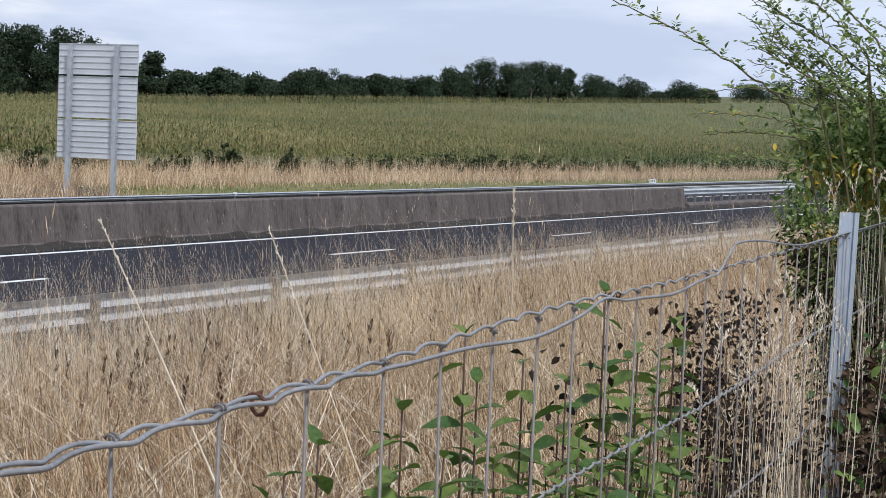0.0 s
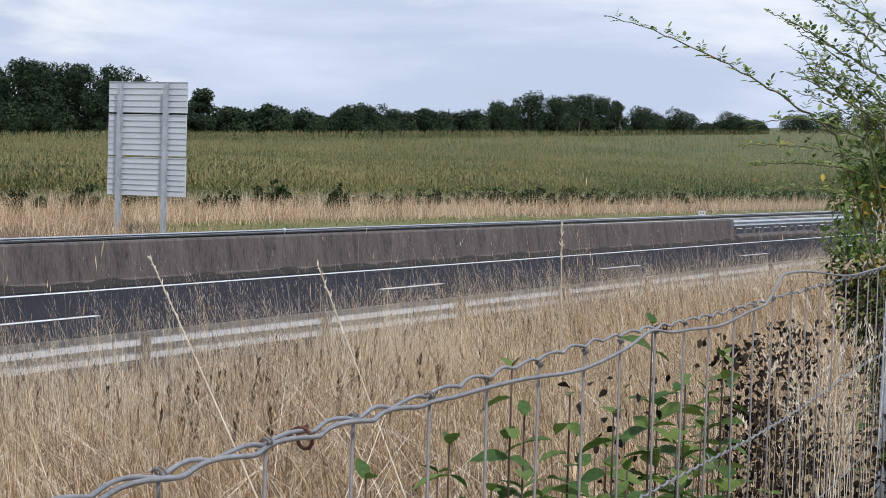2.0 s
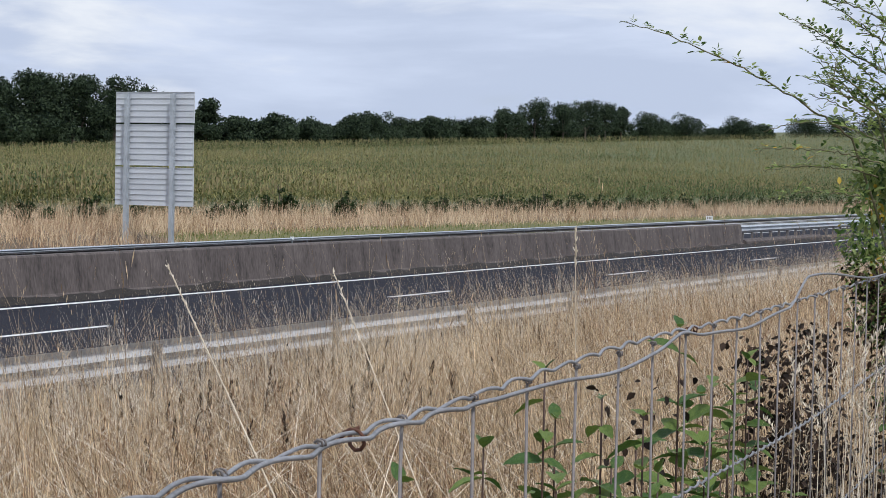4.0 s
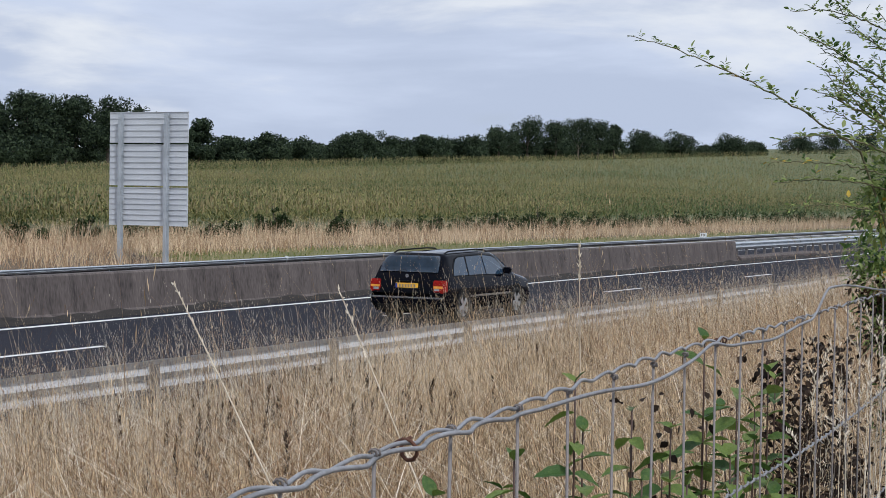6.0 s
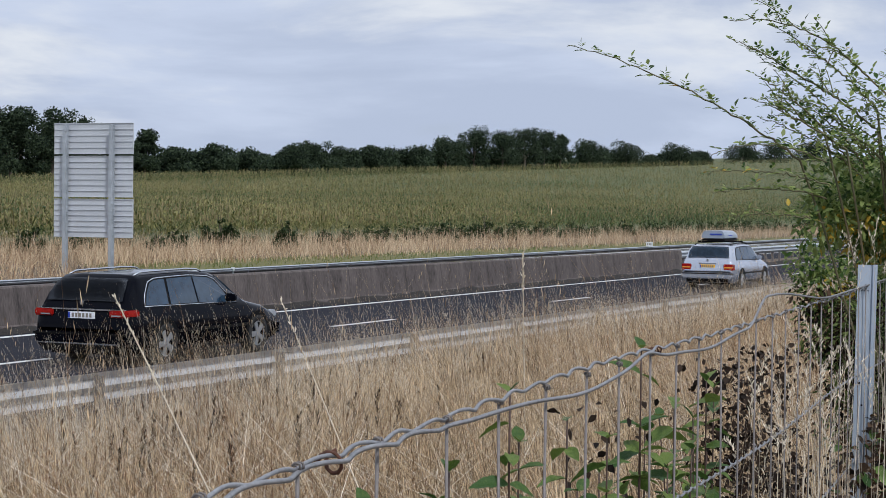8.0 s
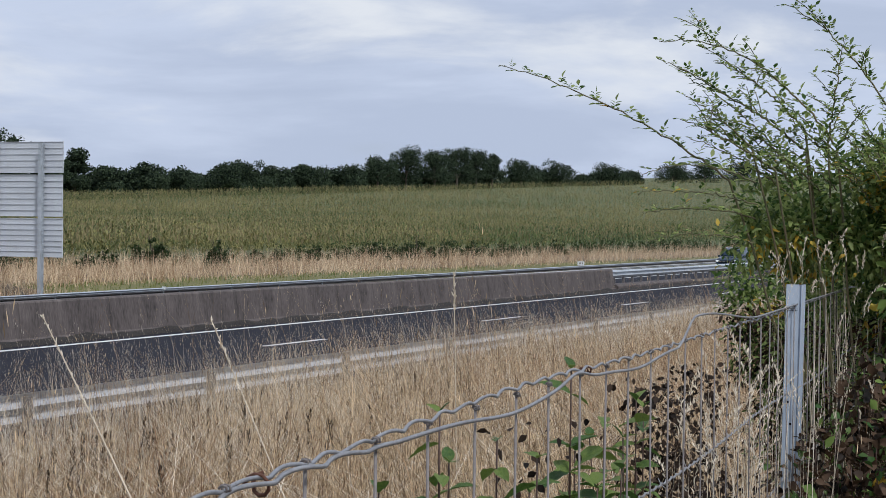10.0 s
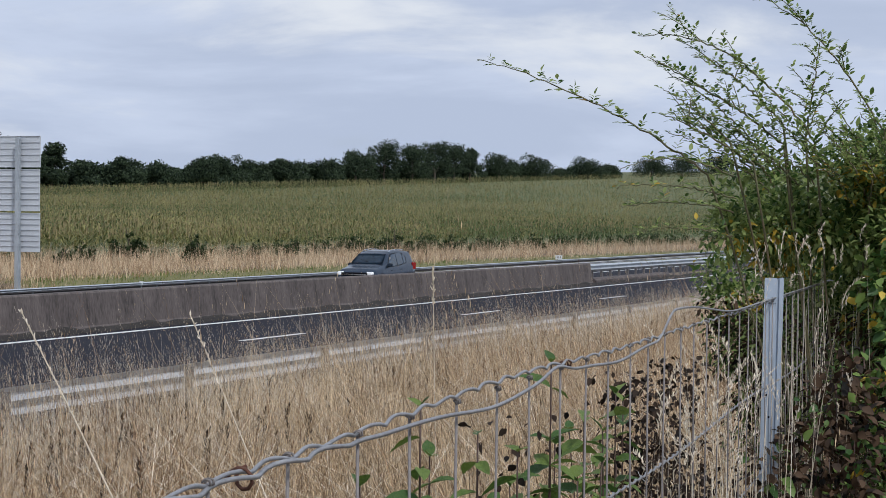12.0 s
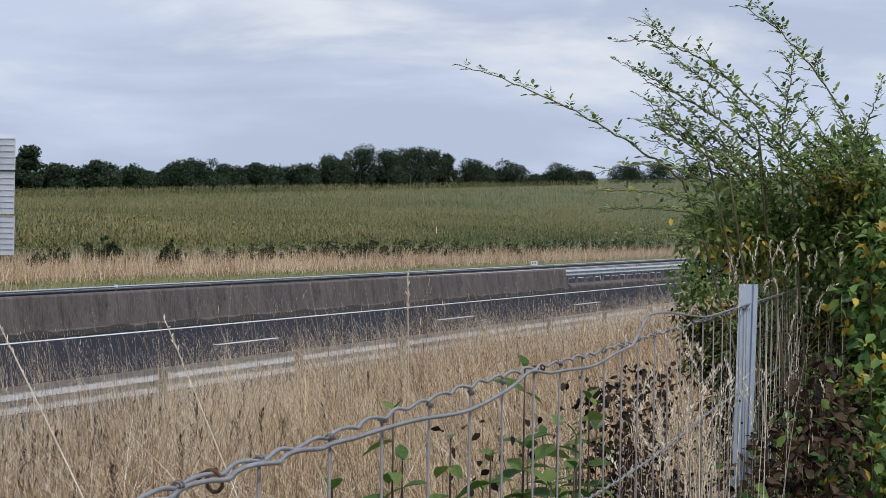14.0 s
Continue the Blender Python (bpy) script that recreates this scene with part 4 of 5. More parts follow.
def bank_grass():
    items = []
    # d0, d1, stalks, leaves, thatch, width gain
    for d0, d1, ns, nl, nt, wg in ((2.6, 8, 5600, 3500, 9000, 1.0), (8, 16, 18000, 9000, 26000, 1.05), (16, 30, 24000, 11000, 20000, 1.25), (30, 62, 16000, 8000, 0, 2.0), (62, 180, 8000, 4000, 0, 4.0)):
        p = sector(ns, d0, d1)
        c = clumped(p)
        h = np.maximum(0.22, RNG.uniform(0.5, 1.05, ns) + 0.34 * c - np.where(c < -0.45, 0.28, 0)) * np.where(RNG.random(ns) < 0.06, 1.25, 1)
        h *= (1.0 - 0.28 * ease(7.5, 11, p[:, 1])) * np.where(RNG.random(ns) < 0.20 * ease(6, 9, p[:, 1]), 1.75, 1)
        b = np.column_stack([p, height(p[:, 0], p[:, 1]) - 0.02])
        drift = 2.6 * np.sin(p[:, 0] * 0.55 + 0.8 * np.sin(p[:, 1] * 0.9)) * np.sin(p[:, 1] * 0.7 + 1)
        az = RNG.normal(2.4, 0.9, ns) + drift
        lodged = ease(0.0, 0.75, np.sin(p[:, 0] * 0.8 + 2.1) * np.sin(p[:, 1] * 0.95 + 0.4 * p[:, 0]))
        ln = RNG.uniform(0.08, 0.55, ns) * h * (1 + 1.1 * lodged)
        h = h * (1 - 0.30 * lodged)
        flat = RNG.random(ns) < 0.34
        ln = np.where(flat, h * RNG.uniform(0.5, 1.1, ns), ln)
        h = np.where(flat, h * RNG.uniform(0.45, 0.8, ns), h)
        az = np.where(flat, RNG.uniform(0, 6.3, ns), az)
        lean = np.stack([np.cos(az), np.sin(az), np.zeros(ns)], 1)
        tip = b + lean * ln[:, None] + np.array([0, 0, 1.0]) * h[:, None]
        bend = -lean * (ln * 0.35)[:, None]
        v, t = ribbons(b, tip, RNG.uniform(0.0024, 0.0042, ns) * wg, bend, 3)
        rust = (np.sin(p[:, 0] * 0.9 + 0.7) * np.sin(p[:, 1] * 1.1 + p[:, 0] * 0.23) > 0.15) & (RNG.random(ns) < 0.6)
        items.append((v, t, np.repeat(np.where(rust, 4, 0), len(t) // ns)))
        k = RNG.random(ns) < (0.28 if d0 < 16 else 0.45)
        if d0 < 62:
            v, t = seed_heads(tip[k], lean[k] * 0.4, RNG.uniform(0.07, 0.15, k.sum()) * (1 + 0.2 * (wg - 1)), 6 if d0 < 16 else 4, 0.16, 0.035 if d0 < 30 else 0.06)
            items.append((v, t, 0))
        p = sector(nl, d0, d1)
        h = (RNG.uniform(0.18, 0.52, nl) + 0.1 * clumped(p)) * (1 - 0.35 * ease(8, 11, p[:, 1]))
        b = np.column_stack([p, height(p[:, 0], p[:, 1]) - 0.02])
        az = RNG.uniform(0, 6.3, nl)
        lean = np.stack([np.cos(az), np.sin(az), np.zeros(nl)], 1)
        ln = RNG.uniform(0.1, 0.5, nl)
        tip = b + lean * ln[:, None] + np.array([0, 0, 1.0]) * h[:, None]
        bend = np.array([0, 0, 1.0]) * (0.22 * ln)[:, None] - lean * (0.12 * ln)[:, None]
        v, t = ribbons(b, tip, RNG.uniform(0.004, 0.007, nl) * wg, bend, 3)
        items.append((v, t, 1))
        # low thatch, its dark colour painting the shaded gaps between stalks
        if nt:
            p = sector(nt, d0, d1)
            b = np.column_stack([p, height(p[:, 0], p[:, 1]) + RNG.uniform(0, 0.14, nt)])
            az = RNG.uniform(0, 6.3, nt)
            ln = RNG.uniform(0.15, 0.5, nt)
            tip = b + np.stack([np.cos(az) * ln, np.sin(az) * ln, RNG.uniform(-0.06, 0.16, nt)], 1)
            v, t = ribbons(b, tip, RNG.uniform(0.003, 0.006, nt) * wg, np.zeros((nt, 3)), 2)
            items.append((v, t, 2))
    # thinner growth outside the main stretch
    ns = 16000
    p = np.stack([RNG.uniform(-22, 12, ns), RNG.uniform(-7, 11.6, ns)], 1)
    ang = np.degrees(np.arctan2(p[:, 1], p[:, 0]))
    ok = ((ang > 42) | (ang < -25)) & (np.abs(p[:, 1] - fence_y(p[:, 0])) > 0.15) & (np.hypot(p[:, 0], p[:, 1]) > 0.9)
    p = p[ok]
    ns = len(p)
    b = np.column_stack([p, height(p[:, 0], p[:, 1]) - 0.02])
    h = np.where(p[:, 1] > 0.7, RNG.uniform(0.4, 0.9, ns), RNG.uniform(0.1, 0.3, ns))
    az = RNG.uniform(0, 6.3, ns)
    ln = RNG.uniform(0.1, 0.6, ns) * h
    lean = np.stack([np.cos(az), np.sin(az), np.zeros(ns)], 1)
    tip = b + lean * ln[:, None] + np.array([0, 0, 1.0]) * h[:, None]
    v, t = ribbons(b, tip, RNG.uniform(0.004, 0.008, ns), -lean * (ln * 0.3)[:, None], 2)
    items.append((v, t, 0))
    # long fallen stalks lying across the others
    ns = 7500
    p = sector(ns, 3.5, 20)
    b = np.column_stack([p, height(p[:, 0], p[:, 1]) + RNG.uniform(0.1, 0.5, ns)])
    az = RNG.uniform(0, 6.3, ns)
    ln = RNG.uniform(0.5, 1.0, ns)
    tip = b + np.stack([np.cos(az) * ln, np.sin(az) * ln, RNG.uniform(-0.1, 0.5, ns)], 1)
    v, t = ribbons(b, tip, RNG.uniform(0.0028, 0.0045, ns), np.array([0, 0, 1.0]) * RNG.uniform(0, 0.08, ns)[:, None], 4)
    items.append((v, t, 5))
    # sparse tall fringe in front of the guard rail
    ns = 25000
    x = 2 + 78 * RNG.random(ns) ** 1.3
    p = np.stack([x, RNG.uniform(8.6, 11.75, ns)], 1)
    b = np.column_stack([p, height(p[:, 0], p[:, 1]) - 0.02])
    h = RNG.uniform(0.55, 1.15, ns) * (1 + 0.34 * np.sin(x * 1.7) * np.sin(x * 0.45 + 1)) * (1 - 0.22 * ease(20, 60, x)) + np.where(RNG.random(ns) < 0.10, 0.2, 0)
    az = RNG.normal(2.6, 1.1, ns)
    lean = np.stack([np.cos(az), np.sin(az), np.zeros(ns)], 1)
    ln = RNG.uniform(0.04, 0.35, ns) * h
    tip = b + lean * ln[:, None] + np.array([0, 0, 1.0]) * h[:, None]
    v, t = ribbons(b, tip, RNG.uniform(0.0028, 0.0052, ns) * (1 + x / 60), -lean * (ln * 0.3)[:, None], 3)
    pale = np.where(RNG.random(ns) < 0.65, 5, 0)
    items.append((v, t, np.repeat(pale, len(t) // ns)))
    k = RNG.random(ns) < 0.6
    v, t = seed_heads(tip[k], lean[k] * 0.7, RNG.uniform(0.10, 0.2, k.sum()), 6, 0.16, 0.022)
    items.append((v, t, 5))
    # close pale growth right before the guard rail
    ns = 34000
    x = 4 + 90 * RNG.random(ns) ** 1.15
    p = np.stack([x, RNG.uniform(10.9, 11.95, ns)], 1)
    b = np.column_stack([p, height(p[:, 0], p[:, 1]) - 0.02])
    h = RNG.uniform(0.4, 1.0, ns) * (1 + 0.35 * np.sin(x * 0.83) * np.sin(x * 0.21 + 1)) * (0.75 + 0.35 * ease(18, 45, x))
    az = RNG.uniform(0, 6.3, ns)
    lean = np.stack([np.cos(az), np.sin(az), np.zeros(ns)], 1)
    ln = RNG.uniform(0.05, 0.5, ns) * h
    tip = b + lean * ln[:, None] + np.array([0, 0, 1.0]) * h[:, None]
    v, t = ribbons(b, tip, RNG.uniform(0.003, 0.0055, ns) * (1 + x / 60), -lean * (ln * 0.3)[:, None], 2)
    items.append((v, t, np.repeat(np.where(RNG.random(ns) < 0.7, 5, 0), len(t) // ns)))
    # dead dock stands, in groups
    for cx, cy, n in ((13.0, 8.6, 35), (17.5, 10.4, 60), (20.5, 8.8, 30), (24, 10.2, 30), (31, 9.6, 30), (11, 6.2, 20), (38, 10.2, 50), (14.5, 8.4, 30)):
        p = np.stack([RNG.normal(cx, 0.9, n), RNG.normal(cy, 0.45, n)], 1)
        p[:, 1] = np.clip(p[:, 1], 2, 11.5)
        b = np.column_stack([p, height(p[:, 0], p[:, 1])])
        h = RNG.uniform(0.35, 0.65, n)
        tip = b + np.stack([RNG.normal(0, 0.08, n), RNG.normal(0, 0.08, n), h], 1)
        v, t = ribbons(b, tip, np.full(n, 0.010), np.zeros((n, 3)), 2)
        items.append((v, t, 3))
        v, t = seed_heads(tip, np.zeros((n, 3)), RNG.uniform(0.2, 0.34, n), 12, 0.35, 0.12)
        items.append((v, t, 3))
    V, T, S = gather(items)
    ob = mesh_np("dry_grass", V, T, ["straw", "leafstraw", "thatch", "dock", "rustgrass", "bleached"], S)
    tagged(ob, "tall sun-bleached dry grass with seed heads on the bank", "grass", kind="stuff")


bank_grass()


def far_verge():
    n = 26000
    a = np.radians(RNG.uniform(5, 44, n))
    y = RNG.uniform(40.0, 47.6, n)
    p = np.stack([y / np.tan(a), y], 1)
    left = p[:, 0] < 57
    p[left, 1] = RNG.uniform(37.0, 47.6, left.sum())
    b = np.column_stack([p, height(p[:, 0], p[:, 1]) - 0.02])
    h = RNG.uniform(0.35, 0.95, n) + 0.28 * np.sin(p[:, 0] * 0.5 + p[:, 1]) * np.sin(p[:, 0] * 0.13 + 1) + 0.12 * np.sin(p[:, 0] * 1.7)
    tip = b + np.stack([RNG.normal(-0.08, 0.24, n), RNG.normal(-0.05, 0.22, n), h], 1)
    v, t = ribbons(b, tip, RNG.uniform(0.010, 0.03, n), np.zeros((n, 3)), 2)
    k = RNG.random(n) < 0.5
    v2, t2 = seed_heads(tip[k], np.zeros((k.sum(), 3)), RNG.uniform(0.18, 0.30, k.sum()), 3, 0.3, 0.09)
    V, T, S = gather([(v, t, 0), (v2, t2, 0)])
    tagged(mesh_np("dry_grass", V, T, ["farstraw"], S), "belt of tall pale dry grass on the far verge", "grass", kind="stuff")
    n = 12000
    a = np.radians(RNG.uniform(5, 44, n))
    y = RNG.uniform(37.2, 41.2, n)
    p = np.stack([y / np.tan(a), y], 1)
    p = p[p[:, 0] > 57]
    n = len(p)
    b = np.column_stack([p, height(p[:, 0], p[:, 1]) - 0.02])
    tip = b + np.stack([RNG.normal(0, 0.06, n), RNG.normal(0, 0.06, n), RNG.uniform(0.08, 0.2, n)], 1)
    v, t = ribbons(b, tip, RNG.uniform(0.02, 0.04, n), np.zeros((n, 3)), 2)
    tagged(mesh_np("verge_grass", v, t, ["grass"]), "short green mown grass behind the far guard rail", "grass", kind="stuff")


far_verge()


def maize_field():
    n = 80000
    a = np.radians(RNG.uniform(6, 44, n))
    y = 48.5 + 123 * RNG.random(n) ** 1.15
    y = np.round(y / 0.75) * 0.75 + RNG.normal(0, 0.08, n)
    p = np.stack([y / np.tan(a), y], 1)
    b = np.column_stack([p, height(p[:, 0], p[:, 1])])
    h = RNG.uniform(1.65, 2.15, n) * (0.72 + 0.28 * ease(48, 54, y)) + 0.12 * np.sin(p[:, 0] * 0.06) * np.sin(y * 0.09)
    streak = np.sin(y * 0.16 + 1.3 * np.sin(p[:, 0] * 0.031) + 0.004 * p[:, 0]) * np.sin(p[:, 0] * 0.017 + y * 0.05 + 2)
    lush = np.where(RNG.random(n) < np.maximum(ease(-4, 22, (p[:, 0] - 80) * 0.2 - (y - 48) + 6 * np.sin(p[:, 0] * 0.05)) * 0.9, 0.6 * ease(0.25, 0.8, streak)), 2, 0)
    items = []
    for k in range(5):
        u = 0.38 + 0.56 * k / 4
        c = b + np.array([0, 0, 1.0]) * (h * u)[:, None]
        az = RNG.uniform(0, 2 * math.pi, n)
        ln = RNG.uniform(0.25, 0.5, n) * (1.2 - 0.5 * u)
        tip = c + np.stack([np.cos(az) * ln, np.sin(az) * ln, RNG.uniform(-0.1, 0.32, n)], 1)
        mid = (c + tip) / 2 + np.array([0, 0, 0.14])
        sd = np.stack([-np.sin(az), np.cos(az), np.zeros(n)], 1) * RNG.uniform(0.03, 0.055, n)[:, None]
        V = np.stack([c, mid - sd, mid + sd, tip], 1).reshape(-1, 3)
        T = (np.array([(0, 1, 2), (1, 3, 2)])[None] + (np.arange(n) * 4)[:, None, None]).reshape(-1, 3)
        items.append((V, T, np.repeat(lush, 2)))
    tip = b + np.array([0, 0, 1.0]) * (h + RNG.uniform(0.1, 0.3, n))[:, None] + RNG.normal(0, 0.05, (n, 3))
    v, t = ribbons(b + np.array([0, 0, 1.0]) * (h * 0.8)[:, None], tip, RNG.uniform(0.03, 0.06, n), np.zeros((n, 3)), 2)
    items.append((v, t, 1))
    V, T, S = gather(items)
    tagged(mesh_np("maize", V, T, ["maize", "tassel", "maizegreen"], S), "ripening green maize crop covering the rising field", "crop", kind="stuff")


maize_field()


def leaf_cloud(centres, radii, count, size, flat=0.8):
    """Leaf sprays scattered in the shells of several blobs."""
    centres, radii = np.array(centres), np.array(radii)
    w = radii ** 2
    i = RNG.choice(len(radii), count, p=w / w.sum())
    d = RNG.normal(size=(count, 3))
    d /= np.linalg.norm(d, axis=1)[:, None]
    r = radii[i] * RNG.uniform(0.55, 1.08, count)
    c = centres[i] + d * r[:, None] * np.array([1, 1, flat])
    u = RNG.normal(size=(count, 3))
    u /= np.linalg.norm(u, axis=1)[:, None]
    v = np.cross(u, d + 0.4 * RNG.normal(size=(count, 3)))
    v /= np.linalg.norm(v, axis=1)[:, None] + 1e-9
    s = size * RNG.uniform(0.6, 1.4, count)[:, None]
    V = np.stack([c - u * s, c + v * s * 0.45, c + u * s, c - v * s * 0.45], 1).reshape(-1, 3)
    T = (np.array([(0, 1, 2), (0, 2, 3)])[None] + (np.arange(count) * 4)[:, None, None]).reshape(-1, 3)
    return V, T


def tree(x, top, r, y):
    """A broad-leaved tree: trunk with limbs, and a crown of leaf sprays."""
    z = float(height(x, y)) - 0.3
    h = top - z
    thing = tagged(new("tree"), "dark green broad-leaved tree beyond the field crest", "tree", "trees along the crest")
    thing.location = (x, y, z)
    bm = bmesh.new()
    tube(bm, [(0, 0, 0), (0.1, 0, h * 0.3), (-0.1, 0.1, h * 0.6), (0.1, 0, h * 0.85)], 0.32, 7, 0.06)
    part("trunk", bm, "bark", thing)
    blobs, rad = [], []
    R1 = r * 1.5
    airy = 400 < x < 560
    for k in range(24):
        a = RNG.uniform(0, 6.28)
        f = RNG.uniform(0.25, 1.0)
        zz = h * RNG.uniform(0.30 if airy else 0.20, 0.88)
        spread = R1 * 0.66 * (1.0 if zz < h * 0.62 else 0.62)
        px, py = math.cos(a) * spread * f, math.sin(a) * spread * f
        blobs.append((px, py, zz))
        rad.append(R1 * RNG.uniform(0.16, 0.34))
        if k < 5:
            bm = bmesh.new()
            tube(bm, [(0, 0, h * 0.25 + 0.3 * k), (px * 0.5, py * 0.5, (h * 0.3 + zz) / 2), (px, py, zz)], 0.11, 5, 0.03)
            part("limb", bm, "bark", thing)
    for q in (0.45, 0.62, 0.76):
        blobs.append((RNG.normal(0, r * 0.3), 0, h * q))
        rad.append(r * (0.30 if airy else 0.45))
    blobs.append((RNG.normal(0, r * 0.2), 0, h - r * 0.32))
    rad.append(r * 0.34)
    V, T = leaf_cloud(blobs, rad, 5600 if airy else 7200, 0.26)
    crown = mesh_np("crown", V, T, ["treeleaf"])
    crown.parent = thing
    return thing


TREES = [(222, 16.3, 5.1), (232, 18.2, 4.8), (242, 18.1, 4.5), (253, 18.6, 5.1), (261, 17.0, 2.9), (271, 15.4, 3.6), (280, 15.8, 3.2), (290, 13.1, 3.8), (302, 13.8, 4.8), (317, 13.0, 4.6), (332, 14.6, 4.2), (342, 15.7, 5.3), (357, 14.6, 4.0), (371, 15.4, 4.1), (391, 16.6, 5.0), (408, 19.0, 5.0), (425, 22.2, 5.8), (443, 21.5, 5.4), (458, 23.7, 5.6), (472, 23.7, 5.0), (484, 23.3, 3.4), (507, 22.3, 5.5), (539, 22.8, 5.3), (563, 19.5, 3.6), (592, 23.0, 6.5), (614, 21.8, 4.8), (669, 26.3, 6.0)]
for tx, ttop, tr in TREES:
    tree(tx, ttop, tr, 188)
for tx, ttop, tr in ((227, 16.8, 4.6), (237, 17.4, 4.6), (247, 18.3, 4.6), (721, 28.5, 8.0), (786, 30.5, 9.0), (212, 15.5, 5.0), (203, 15.0, 5.0)):
    tree(tx, ttop, tr, 190)


def hedge_row():
    """Low hedge that closes the gaps between the tree trunks."""
    items = []
    for x in np.arange(196, 640, 2.2):
        z = float(height(x, 191))
        hh = 5.1 + 1.2 * math.sin(x * 0.17) + 0.8 * math.sin(x * 0.41) + (4.5 if x < 268 else 0) - 0.6 * (x > 480)
        hh *= 0.35 if 492 < x < 500 or 552 < x < 580 or x > 600 else 1
        for q in (0.25, 0.7):
            V, T = leaf_cloud([(x, 191 + RNG.normal(0, 0.6), z + hh * q)], [max(0.8, hh * 0.38)], 230, 0.36)
            items.append((V, T, 0))
    V, T, S = gather(items)
    tagged(mesh_np("hedge", V, T, ["treeleaf"], S), "dark hedge growing between the trees on the crest", "hedge", kind="stuff")


hedge_row()


def shrub(x, y, top, r):
    z = float(height(x, y))
    h = max(0.8, (top - z) * 1.12)
    r = r * 1.25
    thing = tagged(new("shrub"), "small dark green shrub in the dry grass of the far verge", "shrub", "verge shrubs")
    thing.location = (x, y, z)
    for k in range(4):
        a = RNG.uniform(0, 6.28)
        bm = bmesh.new()
        tube(bm, [(0, 0, 0), (math.cos(a) * r * 0.3, math.sin(a) * r * 0.3, h * 0.5), (math.cos(a) * r * 0.5, math.sin(a) * r * 0.5, h * 0.9)], 0.025, 5, 0.008)
        part("stem", bm, "bark", thing)
    blobs = [(RNG.normal(0, r * 0.55), RNG.normal(0, r * 0.4), h * RNG.uniform(0.15, 0.62)) for k in range(11)] + [(RNG.normal(0, r * 0.3), 0, h * RNG.uniform(0.62, 0.9)) for k in range(3)]
    rad = [min(r, h * 0.5) * RNG.uniform(0.22, 0.46) for k in range(11)] + [min(r, h) * RNG.uniform(0.10, 0.2) for k in range(3)]
    V, T = leaf_cloud(blobs, rad, 900, 0.095, 1.1)
    f = mesh_np("foliage", V, T, ["shrubleaf"])
    f.parent = thing


for row in ((79.4, 45, 1.86, 0.62), (75.2, 46, 2.0, 0.53), (69.6, 45, 1.38, 0.37), (67.9, 45, 1.22, 0.24), (60.4, 46, 1.52, 0.68), (56.6, 46, 1.34, 0.75), (103.6, 45, 2.02, 0.68), (100.4, 46, 1.49, 1.5), (91.9, 46, 1.42, 0.62), (84.7, 46, 1.24, 0.73), (131.6, 46, 1.3, 1.25), (87.5, 46, 1.13, 0.9), (114.8, 46, 1.2, 1.68), (97.9, 47, 1.15, 0.82), (108, 46, 1.25, 1.2), (122, 46, 1.2, 1.4), (63.5, 46, 1.3, 0.6), (52, 46, 1.3, 0.8)):
    shrub(*row)


def field_edge():
    """Dark weeds along the foot of the maize."""
    items = []
    for x in np.arange(52, 330, 0.55):
        thick = 0.35 + 0.65 * float(ease(84, 100, x)) * (0.6 + 0.4 * math.sin(x * 0.31) * math.sin(x * 0.083 + 1))
        if RNG.random() > thick:
            continue
        y = RNG.uniform(46.9, 48.3)
        z = float(height(x, y))
        hh = RNG.uniform(0.5, 1.15) * (0.7 + 0.5 * thick)
        V, T = leaf_cloud([(x, y, z + hh * 0.35), (x + 0.2, y, z + hh * 0.75)], [hh * 0.42, hh * 0.28], 70, 0.10, 1.1)
        items.append((V, T, 0))
    V, T, S = gather(items)
    tagged(mesh_np("weeds", V, T, ["shrubleaf"], S), "dark green weeds and brambles along the field edge", "weeds", kind="stuff")


field_edge()


# ---- the wild rose by the post ----
def leaf_blades(c, axis, up, length, width):
    """Pointed, slightly folded leaves: arrays of bases, directions, upward sides, lengths and widths."""
    n = len(c)
    side = np.cross(axis, up)
    side /= np.linalg.norm(side, axis=1)[:, None] + 1e-9
    up = np.cross(side, axis)
    L, W = length[:, None], width[:, None] / 2
    m1, m2 = c + axis * L * 0.35, c + axis * L * 0.7 - up * L * 0.04
    V = np.stack([c, m1 - side * W + up * W * 0.35, m1, m1 + side * W + up * W * 0.35, m2 - side * W * 0.75 + up * W * 0.2, m2 + side * W * 0.75 + up * W * 0.2, c + axis * L - up * L * 0.10, m2], 1).reshape(-1, 3)
    T = np.array([(0, 2, 1), (0, 3, 2), (1, 2, 7), (1, 7, 4), (2, 3, 5), (2, 5, 7), (4, 7, 6), (7, 5, 6)])
    return V, (T[None] + (np.arange(n) * 8)[:, None, None]).reshape(-1, 3)


def arc(a, b, sag, n=26):
    """An arching line from a to b with its middle lifted."""
    a, b = Vector(a), Vector(b)
    return [a.lerp(b, i / n) + Vector((0, 0, sag * 4 * (i / n) * (1 - i / n))) for i in range(n + 1)]


